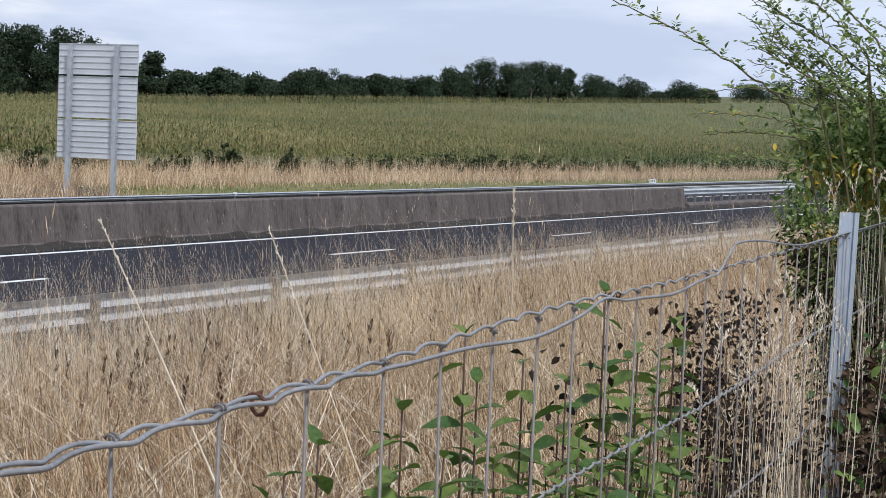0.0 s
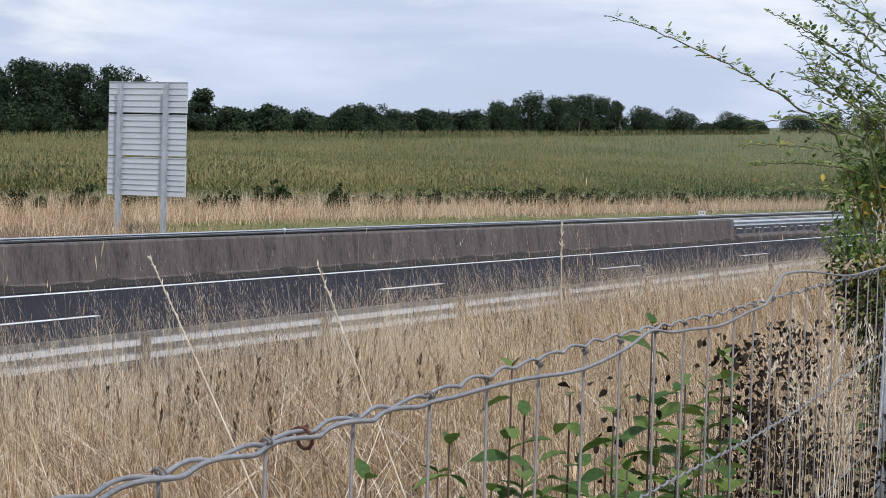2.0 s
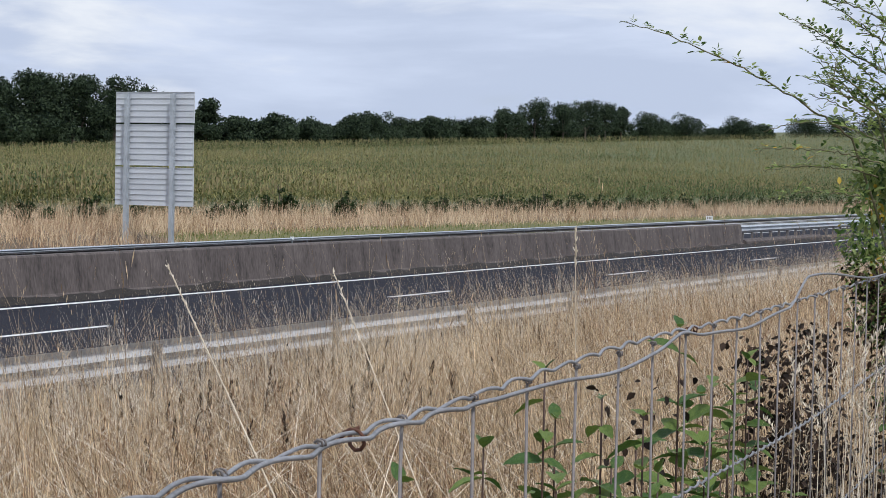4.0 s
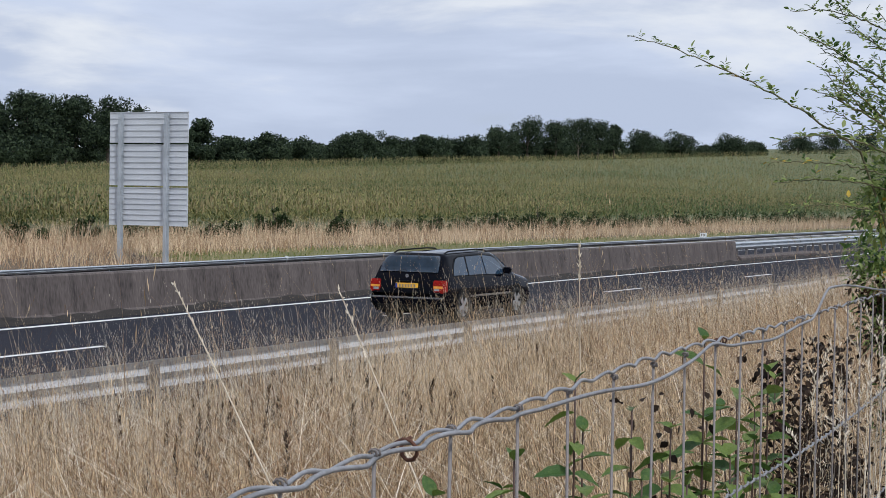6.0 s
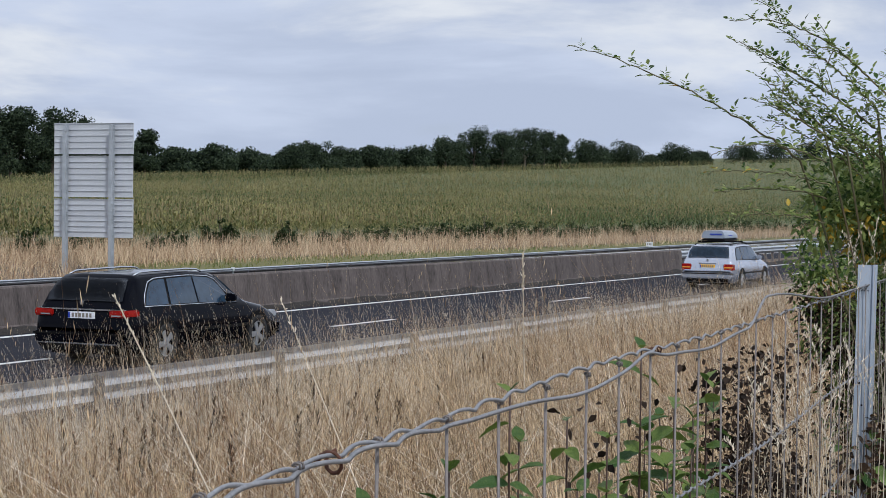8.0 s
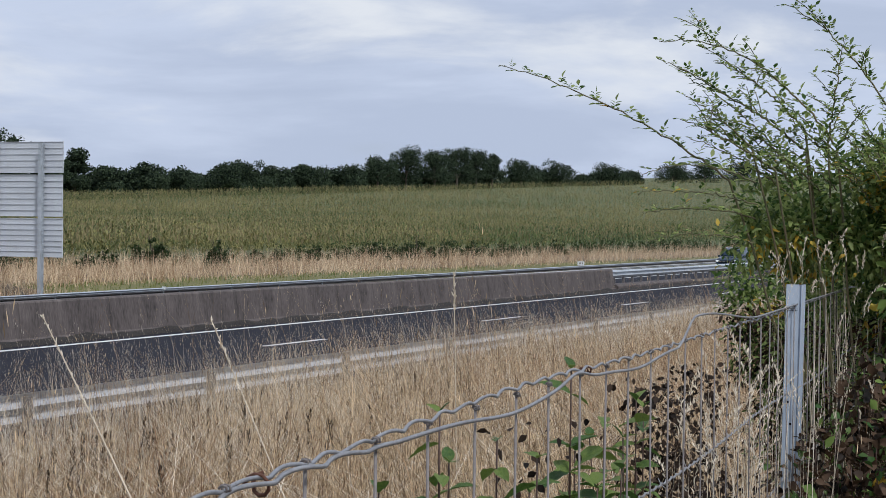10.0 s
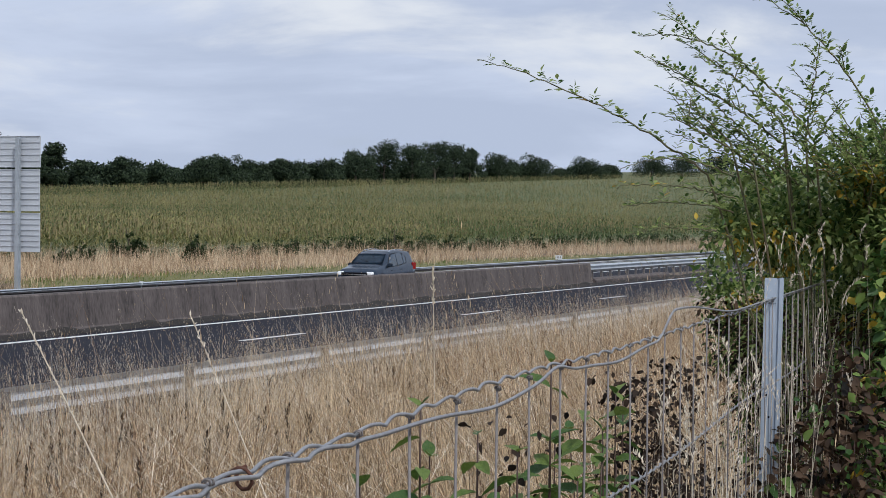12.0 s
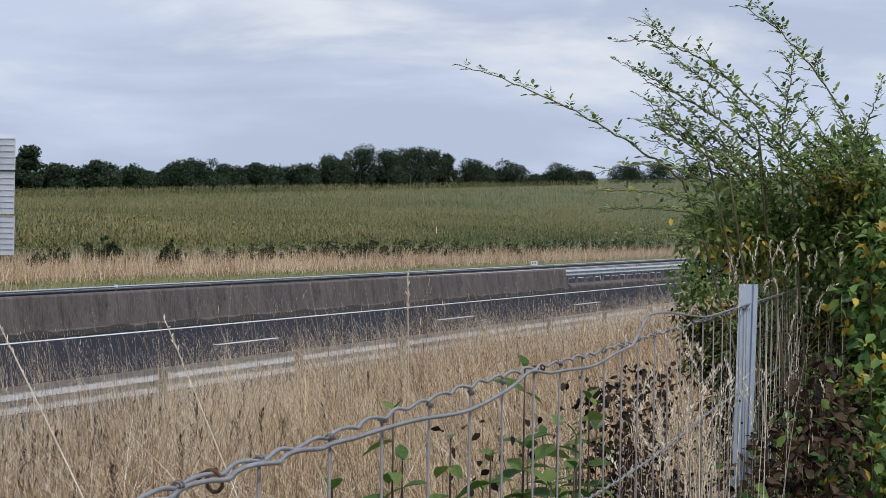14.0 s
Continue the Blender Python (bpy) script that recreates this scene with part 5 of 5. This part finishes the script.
def pinnate(points, every, size):
    """Feathered leaves along a stem: places, directions, sizes of all leaflets."""
    C, A, S = [], [], []
    acc, turn = 0.0, RNG.uniform(0, 6.28)
    total = sum((q - p).length for p, q in zip(points, points[1:]))
    run = 0.0
    for p, q in zip(points, points[1:]):
        step = (q - p).length
        acc += step
        run += step
        if acc < every:
            continue
        acc = 0.0
        d = (q - p).normalized()
        turn += 2.4 + RNG.normal(0, 0.3)
        out = Vector((math.cos(turn) * 0.7, math.sin(turn) * 0.7, 0.45 + 0.35 * math.sin(turn * 1.7)))
        out = (out + d * 0.55).normalized()
        fade = 0.62 + 0.38 * min(1, (total - run) / 0.25)
        sz = size * fade * RNG.uniform(0.85, 1.15)
        ln = sz * 1.9
        sd = out.cross(Vector((0, 0, 1)))
        if sd.length < 0.1:
            sd = Vector((1, 0, 0))
        sd.normalize()
        for k in range(3):
            f = p + out * ln * (k + 0.7) / 3 - Vector((0, 0, 0.10 * ln * k))
            if k == 2:
                C.append(f)
                A.append(out + Vector((0, 0, -0.3)))
                S.append(sz * 1.15)
            else:
                for s in (-1, 1):
                    C.append(f)
                    A.append(sd * s + out * 0.75 + Vector((0, 0, RNG.uniform(-0.3, 0.2))))
                    S.append(sz * RNG.uniform(0.8, 1.05))
    return C, A, S


def leaf_mass(blobs, per, size, hang=0.25):
    """Leaves through the outer half of several rounded clumps (x, y, z, radius)."""
    C, A, S = [], [], []
    for x, y, z, r in blobs:
        m = int(per * r * r)
        d = RNG.normal(size=(m, 3))
        d /= np.linalg.norm(d, axis=1)[:, None]
        C.append(np.array([x, y, z]) + d * (r * RNG.uniform(0.3, 1.15, m) ** 0.7)[:, None])
        a = d + RNG.normal(0, 0.7, (m, 3)) - np.array([0, 0, hang])
        A.append(a / np.linalg.norm(a, axis=1)[:, None])
        S.append(RNG.uniform(0.7, 1.25, m) * size)
    return np.concatenate(C), np.concatenate(A), np.concatenate(S)


def rose_bush():
    thing = tagged(new("rose_bush"), "tall wild rose bush with arching thorny stems, some leaves yellowing", "bush")
    C, A, S = [], [], []
    # long arching canes: where they leave the bush, tip, lift
    long_canes = [((5.28, 1.31, 2.77), (5.0, 1.92, 3.09), 0.042), ((5.5, 1.04, 2.87), (5.26, 1.52, 3.17), 0.103), ((5.41, 1.12, 2.86), (5.21, 1.51, 3.12), 0.02), ((5.31, 1.25, 2.86), (5.19, 1.42, 3.01), 0.013), ((5.46, 1.13, 2.92), (5.32, 1.37, 3.12), 0.027), ((5.68, 0.85, 2.86), (5.49, 1.21, 3.3), 0.076), ((5.58, 1.09, 2.88), (5.55, 1.04, 3.2), 0.0), ((5.56, 0.88, 2.83), (5.55, 0.78, 3.09), -0.013), ((5.28, 1.18, 2.8), (5.13, 1.42, 2.94), 0.013), ((5.21, 1.22, 2.76), (5.05, 1.5, 2.78), 0.038), ((5.21, 1.21, 2.7), (5.04, 1.51, 2.73), 0.016), ((5.31, 1.24, 2.66), (5.14, 1.53, 2.67), 0.023), ((5.21, 1.22, 2.59), (5.05, 1.49, 2.59), 0.026), ((5.6, 1.06, 2.88), (5.58, 0.97, 3.0), 0.01), ((5.58, 1.09, 2.88), (5.56, 1.01, 3.07), 0.007), ((5.68, 0.85, 2.83), (5.59, 0.93, 2.96), 0.007)]
    canes = [(f, t, lift, 0.0125 if n < 9 else 0.019) for n, (f, t, lift) in enumerate(long_canes)]
    # the fan of shorter shoots that fills the space under the long canes
    for k in range(30):
        u = RNG.random()
        f = (5.40 + RNG.normal(0, 0.06), 1.22 - 0.42 * u, 2.72 + RNG.uniform(0, 0.12))
        reach = RNG.uniform(0.10, 0.30)
        t = (f[0] - 0.08 + RNG.normal(0, 0.03), f[1] + reach * (0.95 - 0.6 * u), f[2] + reach * RNG.uniform(0.35, 0.9))
        canes.append((f, t, RNG.uniform(0.0, 0.03), 0.013))
    # upright shoots over the right half
    for k in range(16):
        f = (5.6 + RNG.normal(0, 0.08), RNG.uniform(0.45, 1.0), 2.68)
        canes.append((f, (f[0] - 0.03, f[1] + RNG.normal(0.05, 0.06), RNG.uniform(2.80, 3.0)), 0.01, 0.014))
    for n, (f, t, lift, every) in enumerate(canes):
        pts = arc(f, t, lift, 34)
        if n < 9:
            pts = arc((5.7, 0.95 + 0.01 * n, 1.3), f, 0.03, 7)[:-1] + pts
        jit = [p + Vector(RNG.normal(0, 0.0022, 3)) for p in pts]
        bm = bmesh.new()
        tube(bm, jit, 0.0040 if n < 9 else 0.0024, 5, 0.0011)
        part("cane", bm, "rosestem", thing, smooth=True)
        c, a, s = pinnate(jit[7:] if n < 9 else jit, every, 0.0215)
        C += c
        A += a
        S += s
        if n in (1, 2, 3, 4, 5, 6, 8):
            for j in range(5):
                i = int(RNG.integers(len(jit) * 2 // 5, len(jit) * 4 // 5))
                end = jit[i] + Vector((RNG.normal(-0.02, 0.03), RNG.normal(0.05, 0.04), RNG.uniform(0.01, 0.09)))
                sp = arc(jit[i], end, 0.01, 10)
                bm = bmesh.new()
                tube(bm, sp, 0.0018, 4, 0.0008)
                part("side_shoot", bm, "rosestem", thing)
                c, a, s = pinnate(sp, 0.0125, 0.020)
                C += c
                A += a
                S += s
    C, A, S = np.array(C), np.array(A), np.array(S)
    A /= np.linalg.norm(A, axis=1)[:, None]
    # the close crown, in clumps with dark gaps between them
    blobs = []
    for k in range(62):
        y = RNG.uniform(0.42, 1.25)
        z = RNG.uniform(2.18, 2.78 + 0.05 * math.sin(y * 9))
        x = 5.50 + 0.32 * (1.3 - y) + RNG.uniform(-0.18, 0.30)
        # low growth stands behind the fence
        far = 1.25 if z < 2.56 and y > 0.8 else 1.0
        blobs.append((x * far, y * far, 2.626 + (z - 2.626) * far, RNG.uniform(0.07, 0.14) * far))
    blobs += [(5.45, 1.26, 2.70, 0.09), (5.42, 1.28, 2.60, 0.08), (6.6, 1.58, 2.45, 0.10), (6.6, 1.55, 2.35, 0.12), (6.6, 1.5, 2.2, 0.14), (6.7, 1.42, 2.05, 0.16), (6.5, 1.35, 2.25, 0.15), (6.8, 1.3, 2.0, 0.18), (7.0, 1.45, 1.85, 0.2), (6.8, 1.35, 2.4, 0.16)]
    # deeper clumps added behind, to block light through the crown
    for k in range(26):
        blobs.append((RNG.uniform(5.8, 6.3), RNG.uniform(0.2, 1.15), RNG.uniform(1.7, 2.75), 0.2))
    c, a, s = leaf_mass(blobs, 36000, 0.026)
    C, A, S = np.concatenate([C, c]), np.concatenate([A, a]), np.concatenate([S, s])
    up = np.array([0, 0, 1.0]) + RNG.normal(0, 0.35, A.shape)
    V, T = leaf_blades(C, A, up, S * 1.12, S * 0.50)
    slot = np.zeros(len(C), int)
    near = (np.sin(C[:, 1] * 11 + 1) * np.sin(C[:, 2] * 13) > 0.35) & (C[:, 2] > 2.3) & (C[:, 2] < 2.8)
    slot[(RNG.random(len(C)) < 0.006) | (near & (RNG.random(len(C)) < 0.22))] = 1
    # half the low leaves turn near-black brown, painting the bush's shaded interior
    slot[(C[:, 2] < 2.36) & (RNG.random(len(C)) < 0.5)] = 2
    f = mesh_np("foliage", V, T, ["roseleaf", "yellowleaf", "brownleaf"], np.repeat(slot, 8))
    f.parent = thing
    f["kind"] = "stuff"


rose_bush()


def bramble():
    """Browned and green broad leaves that crowd the fence beyond the post."""
    for name, label, mats, blobs, size, cat in (
        ("withered_bush", "bush of dark brown withered leaves beside the steel post", ["brownleaf", "bramleaf"], [(4.60, 0.80, 2.23, 0.08), (4.52, 0.80, 2.17, 0.09), (4.42, 0.83, 2.08, 0.07), (4.54, 0.76, 2.06, 0.10), (4.45, 0.80, 1.95, 0.12), (4.7, 0.76, 2.14, 0.09), (4.8, 0.78, 2.26, 0.06), (4.6, 0.75, 1.85, 0.15), (4.31, 0.905, 2.05, 0.06), (4.30, 0.91, 1.93, 0.09), (4.36, 0.87, 2.12, 0.05)], 0.030, "bush"),
        ("green_bush", "bush of broad green leaves, a few yellow, past the steel post", ["bramleaf", "yellowleaf"], [(4.76, 0.69, 2.22, 0.08), (4.65, 0.67, 2.06, 0.09), (4.98, 0.68, 2.33, 0.10), (5.07, 0.74, 2.46, 0.10), (5.14, 0.68, 2.56, 0.10), (4.9, 0.62, 2.14, 0.12), (5.2, 0.60, 2.42, 0.14), (4.8, 0.60, 1.95, 0.14), (5.2, 0.55, 2.2, 0.16), (5.3, 0.6, 2.66, 0.12)], 0.036, "bush")):
        thing = tagged(new(name), label, cat)
        for x, y, z, r in blobs:
            bm = bmesh.new()
            tube(bm, arc((x + 0.1, y - 0.03, 1.1), (x, y, z + r), 0.02, 8), 0.004, 5, 0.0015)
            part("stem", bm, "youngstem", thing, smooth=True)
        C, A, S = leaf_mass(blobs, 19000, size, 0.5)
        V, T = leaf_blades(C, A, np.array([0, 0, 1.0]) + RNG.normal(0, 0.5, A.shape), S, S * 0.62)
        f = mesh_np("foliage", V, T, mats, np.repeat((RNG.random(len(C)) < (0.16 if size < 0.032 else 0.10)).astype(int), 8))
        f.parent = thing
        f["kind"] = "stuff"


bramble()


# ---- young dogwood shoots behind the fence ----
def leaf_mesh():
    """One broad pointed leaf, 1 long, with a folded midrib and bent tip."""
    bm = bmesh.new()
    n = 10
    rows = []
    for i in range(n + 1):
        u = i / n
        w = 0.31 * math.sin(math.pi * min(1, u ** 0.85)) ** 0.8 * (1 - 0.2 * u) + (0.012 if i == 0 else 0) if i < n else 0.0
        z = -0.22 * u * u
        rows.append([bm.verts.new((u, s * w, z + abs(s) * w * 0.35 + 0.015 * math.sin(u * 22) * abs(s))) for s in (-1, -0.5, 0, 0.5, 1)])
    for a, b in zip(rows, rows[1:]):
        for k in range(4):
            bm.faces.new((a[k], b[k], b[k + 1], a[k + 1]))
    bmesh.ops.remove_doubles(bm, verts=bm.verts, dist=0.001)
    me = bpy.data.meshes.new("leaf")
    bm.to_mesh(me)
    bm.free()
    for p in me.polygons:
        p.use_smooth = True
    me.materials.append(M["youngleaf"])
    return me


LEAF = leaf_mesh()


def sapling(x, y, top, n, spread, size, label):
    thing = tagged(new("sapling"), label, "plant", "green shoots along the fence")
    z0 = float(height(x, y)) - 0.02
    thing.location = (x, y, z0)
    h = top - z0
    for k in range(n):
        a = RNG.uniform(0, 6.28)
        hk = h * (1 if k == 0 else RNG.uniform(0.78, 0.97))
        r = 0 if k == 0 else spread * RNG.uniform(0.3, 1)
        pts = arc((0, 0, 0), (math.cos(a) * r, math.sin(a) * r, hk), 0.01, 14)
        bm = bmesh.new()
        tube(bm, pts, 0.0035, 6, 0.0012)
        part("stem", bm, "youngstem", thing, smooth=True)
        m = int(hk / 0.042)
        for j in range(m):
            u = 0.12 + 0.88 * j / max(1, m - 1)
            i = min(13, int(u * 14))
            p = pts[i].lerp(pts[i + 1], u * 14 - i)
            az = a + j * 1.57 + RNG.normal(0, 0.3)
            for s in (0, math.pi):
                if u < 0.5 or RNG.random() < 0.12:
                    continue
                ob = new("leaf", LEAF)
                ob.parent = thing
                ob.location = p
                ob.rotation_euler = (RNG.normal(0, 0.3), RNG.uniform(-0.55, 0.45) - (0.5 if j == m - 1 else 0), az + s)
                q = 0.94 * size * RNG.uniform(0.7, 1.2) * (0.65 if j > m - 2 else 1)
                ob.scale = (q, q, q)


G, H = "leafy green shoot standing just behind the fence", "low clump of green leaves behind the fence"
sapling(2.10, 0.872, 2.40, 2, 0.03, 0.046, "young dogwood shoot with fresh green leaves and dark stem")
sapling(2.20, 0.835, 2.36, 2, 0.05, 0.044, G)
sapling(2.62, 0.88, 2.42, 2, 0.03, 0.050, G)
sapling(2.72, 0.86, 2.33, 2, 0.06, 0.050, G)
sapling(2.05, 0.93, 2.305, 6, 0.12, 0.046, H)
sapling(2.42, 0.86, 2.31, 6, 0.12, 0.050, H)
sapling(1.95, 0.99, 2.27, 5, 0.10, 0.044, H)
sapling(3.3, 0.97, 2.30, 5, 0.12, 0.052, H)
sapling(2.32, 0.95, 2.31, 5, 0.12, 0.050, H)
sapling(2.85, 0.95, 2.27, 5, 0.12, 0.052, H)
sapling(3.12, 0.93, 2.33, 2, 0.05, 0.052, G)
sapling(2.20, 0.82, 2.27, 6, 0.10, 0.046, H)
sapling(2.66, 0.85, 2.24, 6, 0.14, 0.052, H)
sapling(1.80, 0.95, 2.26, 6, 0.12, 0.044, H)
sapling(2.5, 0.90, 2.25, 6, 0.12, 0.052, H)


def dead_plants():
    """Dark withered docks behind the fence, and pale tall grass round the post."""
    items = []
    for cx, cy, top, n, sx in ((3.49, 1.0, 2.34, 330, 0.035), (3.54, 1.0, 2.2, 420, 0.05), (3.78, 1.0, 2.18, 260, 0.05), (4.2, 1.08, 2.05, 500, 0.12), (2.62, 0.93, 2.34, 40, 0.04), (4.0, 1.1, 1.9, 700, 0.2), (4.35, 1.15, 2.3, 350, 0.08)):
        c = np.stack([RNG.normal(cx, sx, n), RNG.normal(cy, 0.035, n), top - np.abs(RNG.normal(0, 0.13, n))], 1)
        d = RNG.normal(size=(n, 3)) - np.array([0, 0, 0.9])
        d /= np.linalg.norm(d, axis=1)[:, None]
        s = RNG.uniform(0.009, 0.021, n)
        V, T = leaf_blades(c, d, np.array([0, 0, 1.0]) + RNG.normal(0, 0.6, (n, 3)), s, s * 0.6)
        items.append((V, T, 0))
        m = 9
        p = np.stack([RNG.normal(cx, sx, m), RNG.normal(cy, 0.03, m)], 1)
        b = np.column_stack([p, height(p[:, 0], p[:, 1])])
        tip = np.column_stack([p + RNG.normal(0, 0.04, (m, 2)), np.full(m, top - 0.03)])
        v, t = ribbons(b, tip, np.full(m, 0.006), np.zeros((m, 3)), 2)
        items.append((v, t, 0))
    V, T, S = gather(items)
    tagged(mesh_np("withered_plants", V, T, ["dock"], S), "dark brown withered dock leaves and stems by the fence", "weeds", kind="stuff")
    items = []

    def stand(cx, cy, n, top, lean, wide, head, sx, drop):
        p = np.stack([RNG.normal(cx, sx, n), RNG.normal(cy, 0.025, n)], 1)
        b = np.column_stack([p, height(p[:, 0], p[:, 1])])
        tip = np.column_stack([p[:, 0] + RNG.normal(0, lean, n), p[:, 1] + RNG.normal(0, lean * 0.5, n), top - np.abs(RNG.normal(0, drop, n))])
        v, t = ribbons(b, tip, RNG.uniform(0.7, 1.3, n) * wide, np.column_stack([RNG.normal(0, 0.02, (n, 2)), np.zeros(n)]), 5)
        items.append((v, t, 0))
        if head:
            # plumes of close spikelets that nod to one side
            m = 26
            az = RNG.uniform(0, 6.28, n)
            size = RNG.uniform(0.8, 1.3, n) * head
            u = np.linspace(0, 1, m)[None, :, None]
            side = np.stack([np.cos(az), np.sin(az), np.zeros(n)], 1)[:, None]
            way = (tip - b) / np.linalg.norm(tip - b, axis=1)[:, None]
            c = tip[:, None] + (way[:, None] * (u - 0.5) + side * 0.35 * u ** 2 - np.array([0, 0, 0.30]) * u ** 2) * size[:, None, None]
            c = c.reshape(-1, 3)
            d = np.repeat(way, m, 0) + RNG.normal(0, 0.35, c.shape)
            d /= np.linalg.norm(d, axis=1)[:, None]
            k = len(c)
            s = RNG.uniform(0.007, 0.012, k)
            v, t = leaf_blades(c, d, RNG.normal(0, 1, (k, 3)), s, s * 0.22)
            items.append((v, t, 0))

    # close pale clump against the fence, then thin tall stalks round the post
    stand(3.35, 0.835, 17, 2.35, 0.10, 0.0032, 0.10, 0.07, 0.09)
    stand(3.52, 0.86, 14, 2.36, 0.11, 0.0032, 0.10, 0.07, 0.10)
    stand(3.30, 0.83, 9, 2.43, 0.05, 0.0030, 0.08, 0.05, 0.05)
    stand(3.05, 0.83, 7, 2.36, 0.05, 0.0028, 0.06, 0.10, 0.1)
    stand(4.05, 0.88, 11, 2.52, 0.07, 0.0030, 0.0, 0.10, 0.12)
    stand(4.27, 0.88, 8, 2.60, 0.08, 0.0028, 0.10, 0.05, 0.10)
    stand(4.66, 0.89, 18, 2.60, 0.10, 0.0030, 0.0, 0.06, 0.10)
    stand(4.84, 0.90, 16, 2.62, 0.10, 0.0030, 0.05, 0.06, 0.10)
    stand(4.45, 0.86, 9, 2.30, 0.10, 0.0030, 0.07, 0.05, 0.12)
    stand(2.3, 1.15, 12, 2.22, 0.12, 0.0034, 0.10, 0.15, 0.1)
    V, T, S = gather(items)
    tagged(mesh_np("bleached_grass", V, T, ["bleached"], S), "pale bleached grass stalks standing against the wire fence", "grass", kind="stuff")


dead_plants()


def single_stalk(foot, tip, r, head, label):
    thing = tagged(new("grass_stalk"), label, "grass stalk")
    pts = arc(foot, tip, 0.015, 14)
    bm = bmesh.new()
    tube(bm, pts, r, 6, r * 0.6)
    part("stem", bm, "bleached", thing, smooth=True)
    n = 46
    i0 = (1 - head)
    c, a = [], []
    d = (pts[-1] - pts[-3]).normalized()
    for k in range(n):
        u = i0 + head * k / n
        i = min(13, int(u * 14))
        c.append(pts[i].lerp(pts[i + 1], u * 14 - i))
        a.append(d + Vector(RNG.normal(0, 0.22, 3)))
    a = np.array(a)
    a /= np.linalg.norm(a, axis=1)[:, None]
    V, T = leaf_blades(np.array(c), a, RNG.normal(0, 1, (n, 3)), RNG.uniform(0.018, 0.03, n), np.full(n, 0.005))
    hd = mesh_np("seed_head", V, T, ["bleached"])
    hd.parent = thing


single_stalk((7.42, 3.0, 0.75), (7.41, 3.04, 2.42), 0.0035, 0.10, "single tall straight pale grass stalk")
single_stalk((3.85, 1.97, 1.2), (4.99, 3.46, 2.33), 0.0035, 0.28, "leaning pale grass stalk with a long seed head")
single_stalk((4.9, 2.2, 1.1), (6.05, 3.45, 2.27), 0.003, 0.22, "leaning pale grass stalk with a seed head")


# ---- what moves ----
def motions():
    def drive(key, x0, v, y, z=0.0, back=False):
        car, wheels = CARS[key]
        turn = 180 if back else 0
        walk(car, [(t, pose(x0 + v * t, y, z, 0, 0, turn)) for t in (0.0, 3.5, 7.0, 10.5, 14.0)])
        for w in wheels:
            at = w.location.copy()
            walk(w, [(k * 0.1, pose(at.x, at.y, at.z, 0, 76 * k, 0)) for k in range(141)])

    drive("a", -161.75, 32.636, 17.75)
    drive("b", -186.85, 30.762, 17.80)
    drive("c", -234.04, 32.347, 17.80)
    drive("e", -347.15, 30.355, 18.15)
    drive("d", 409.7, -28.18, 31.0, -0.26, True)


motions()
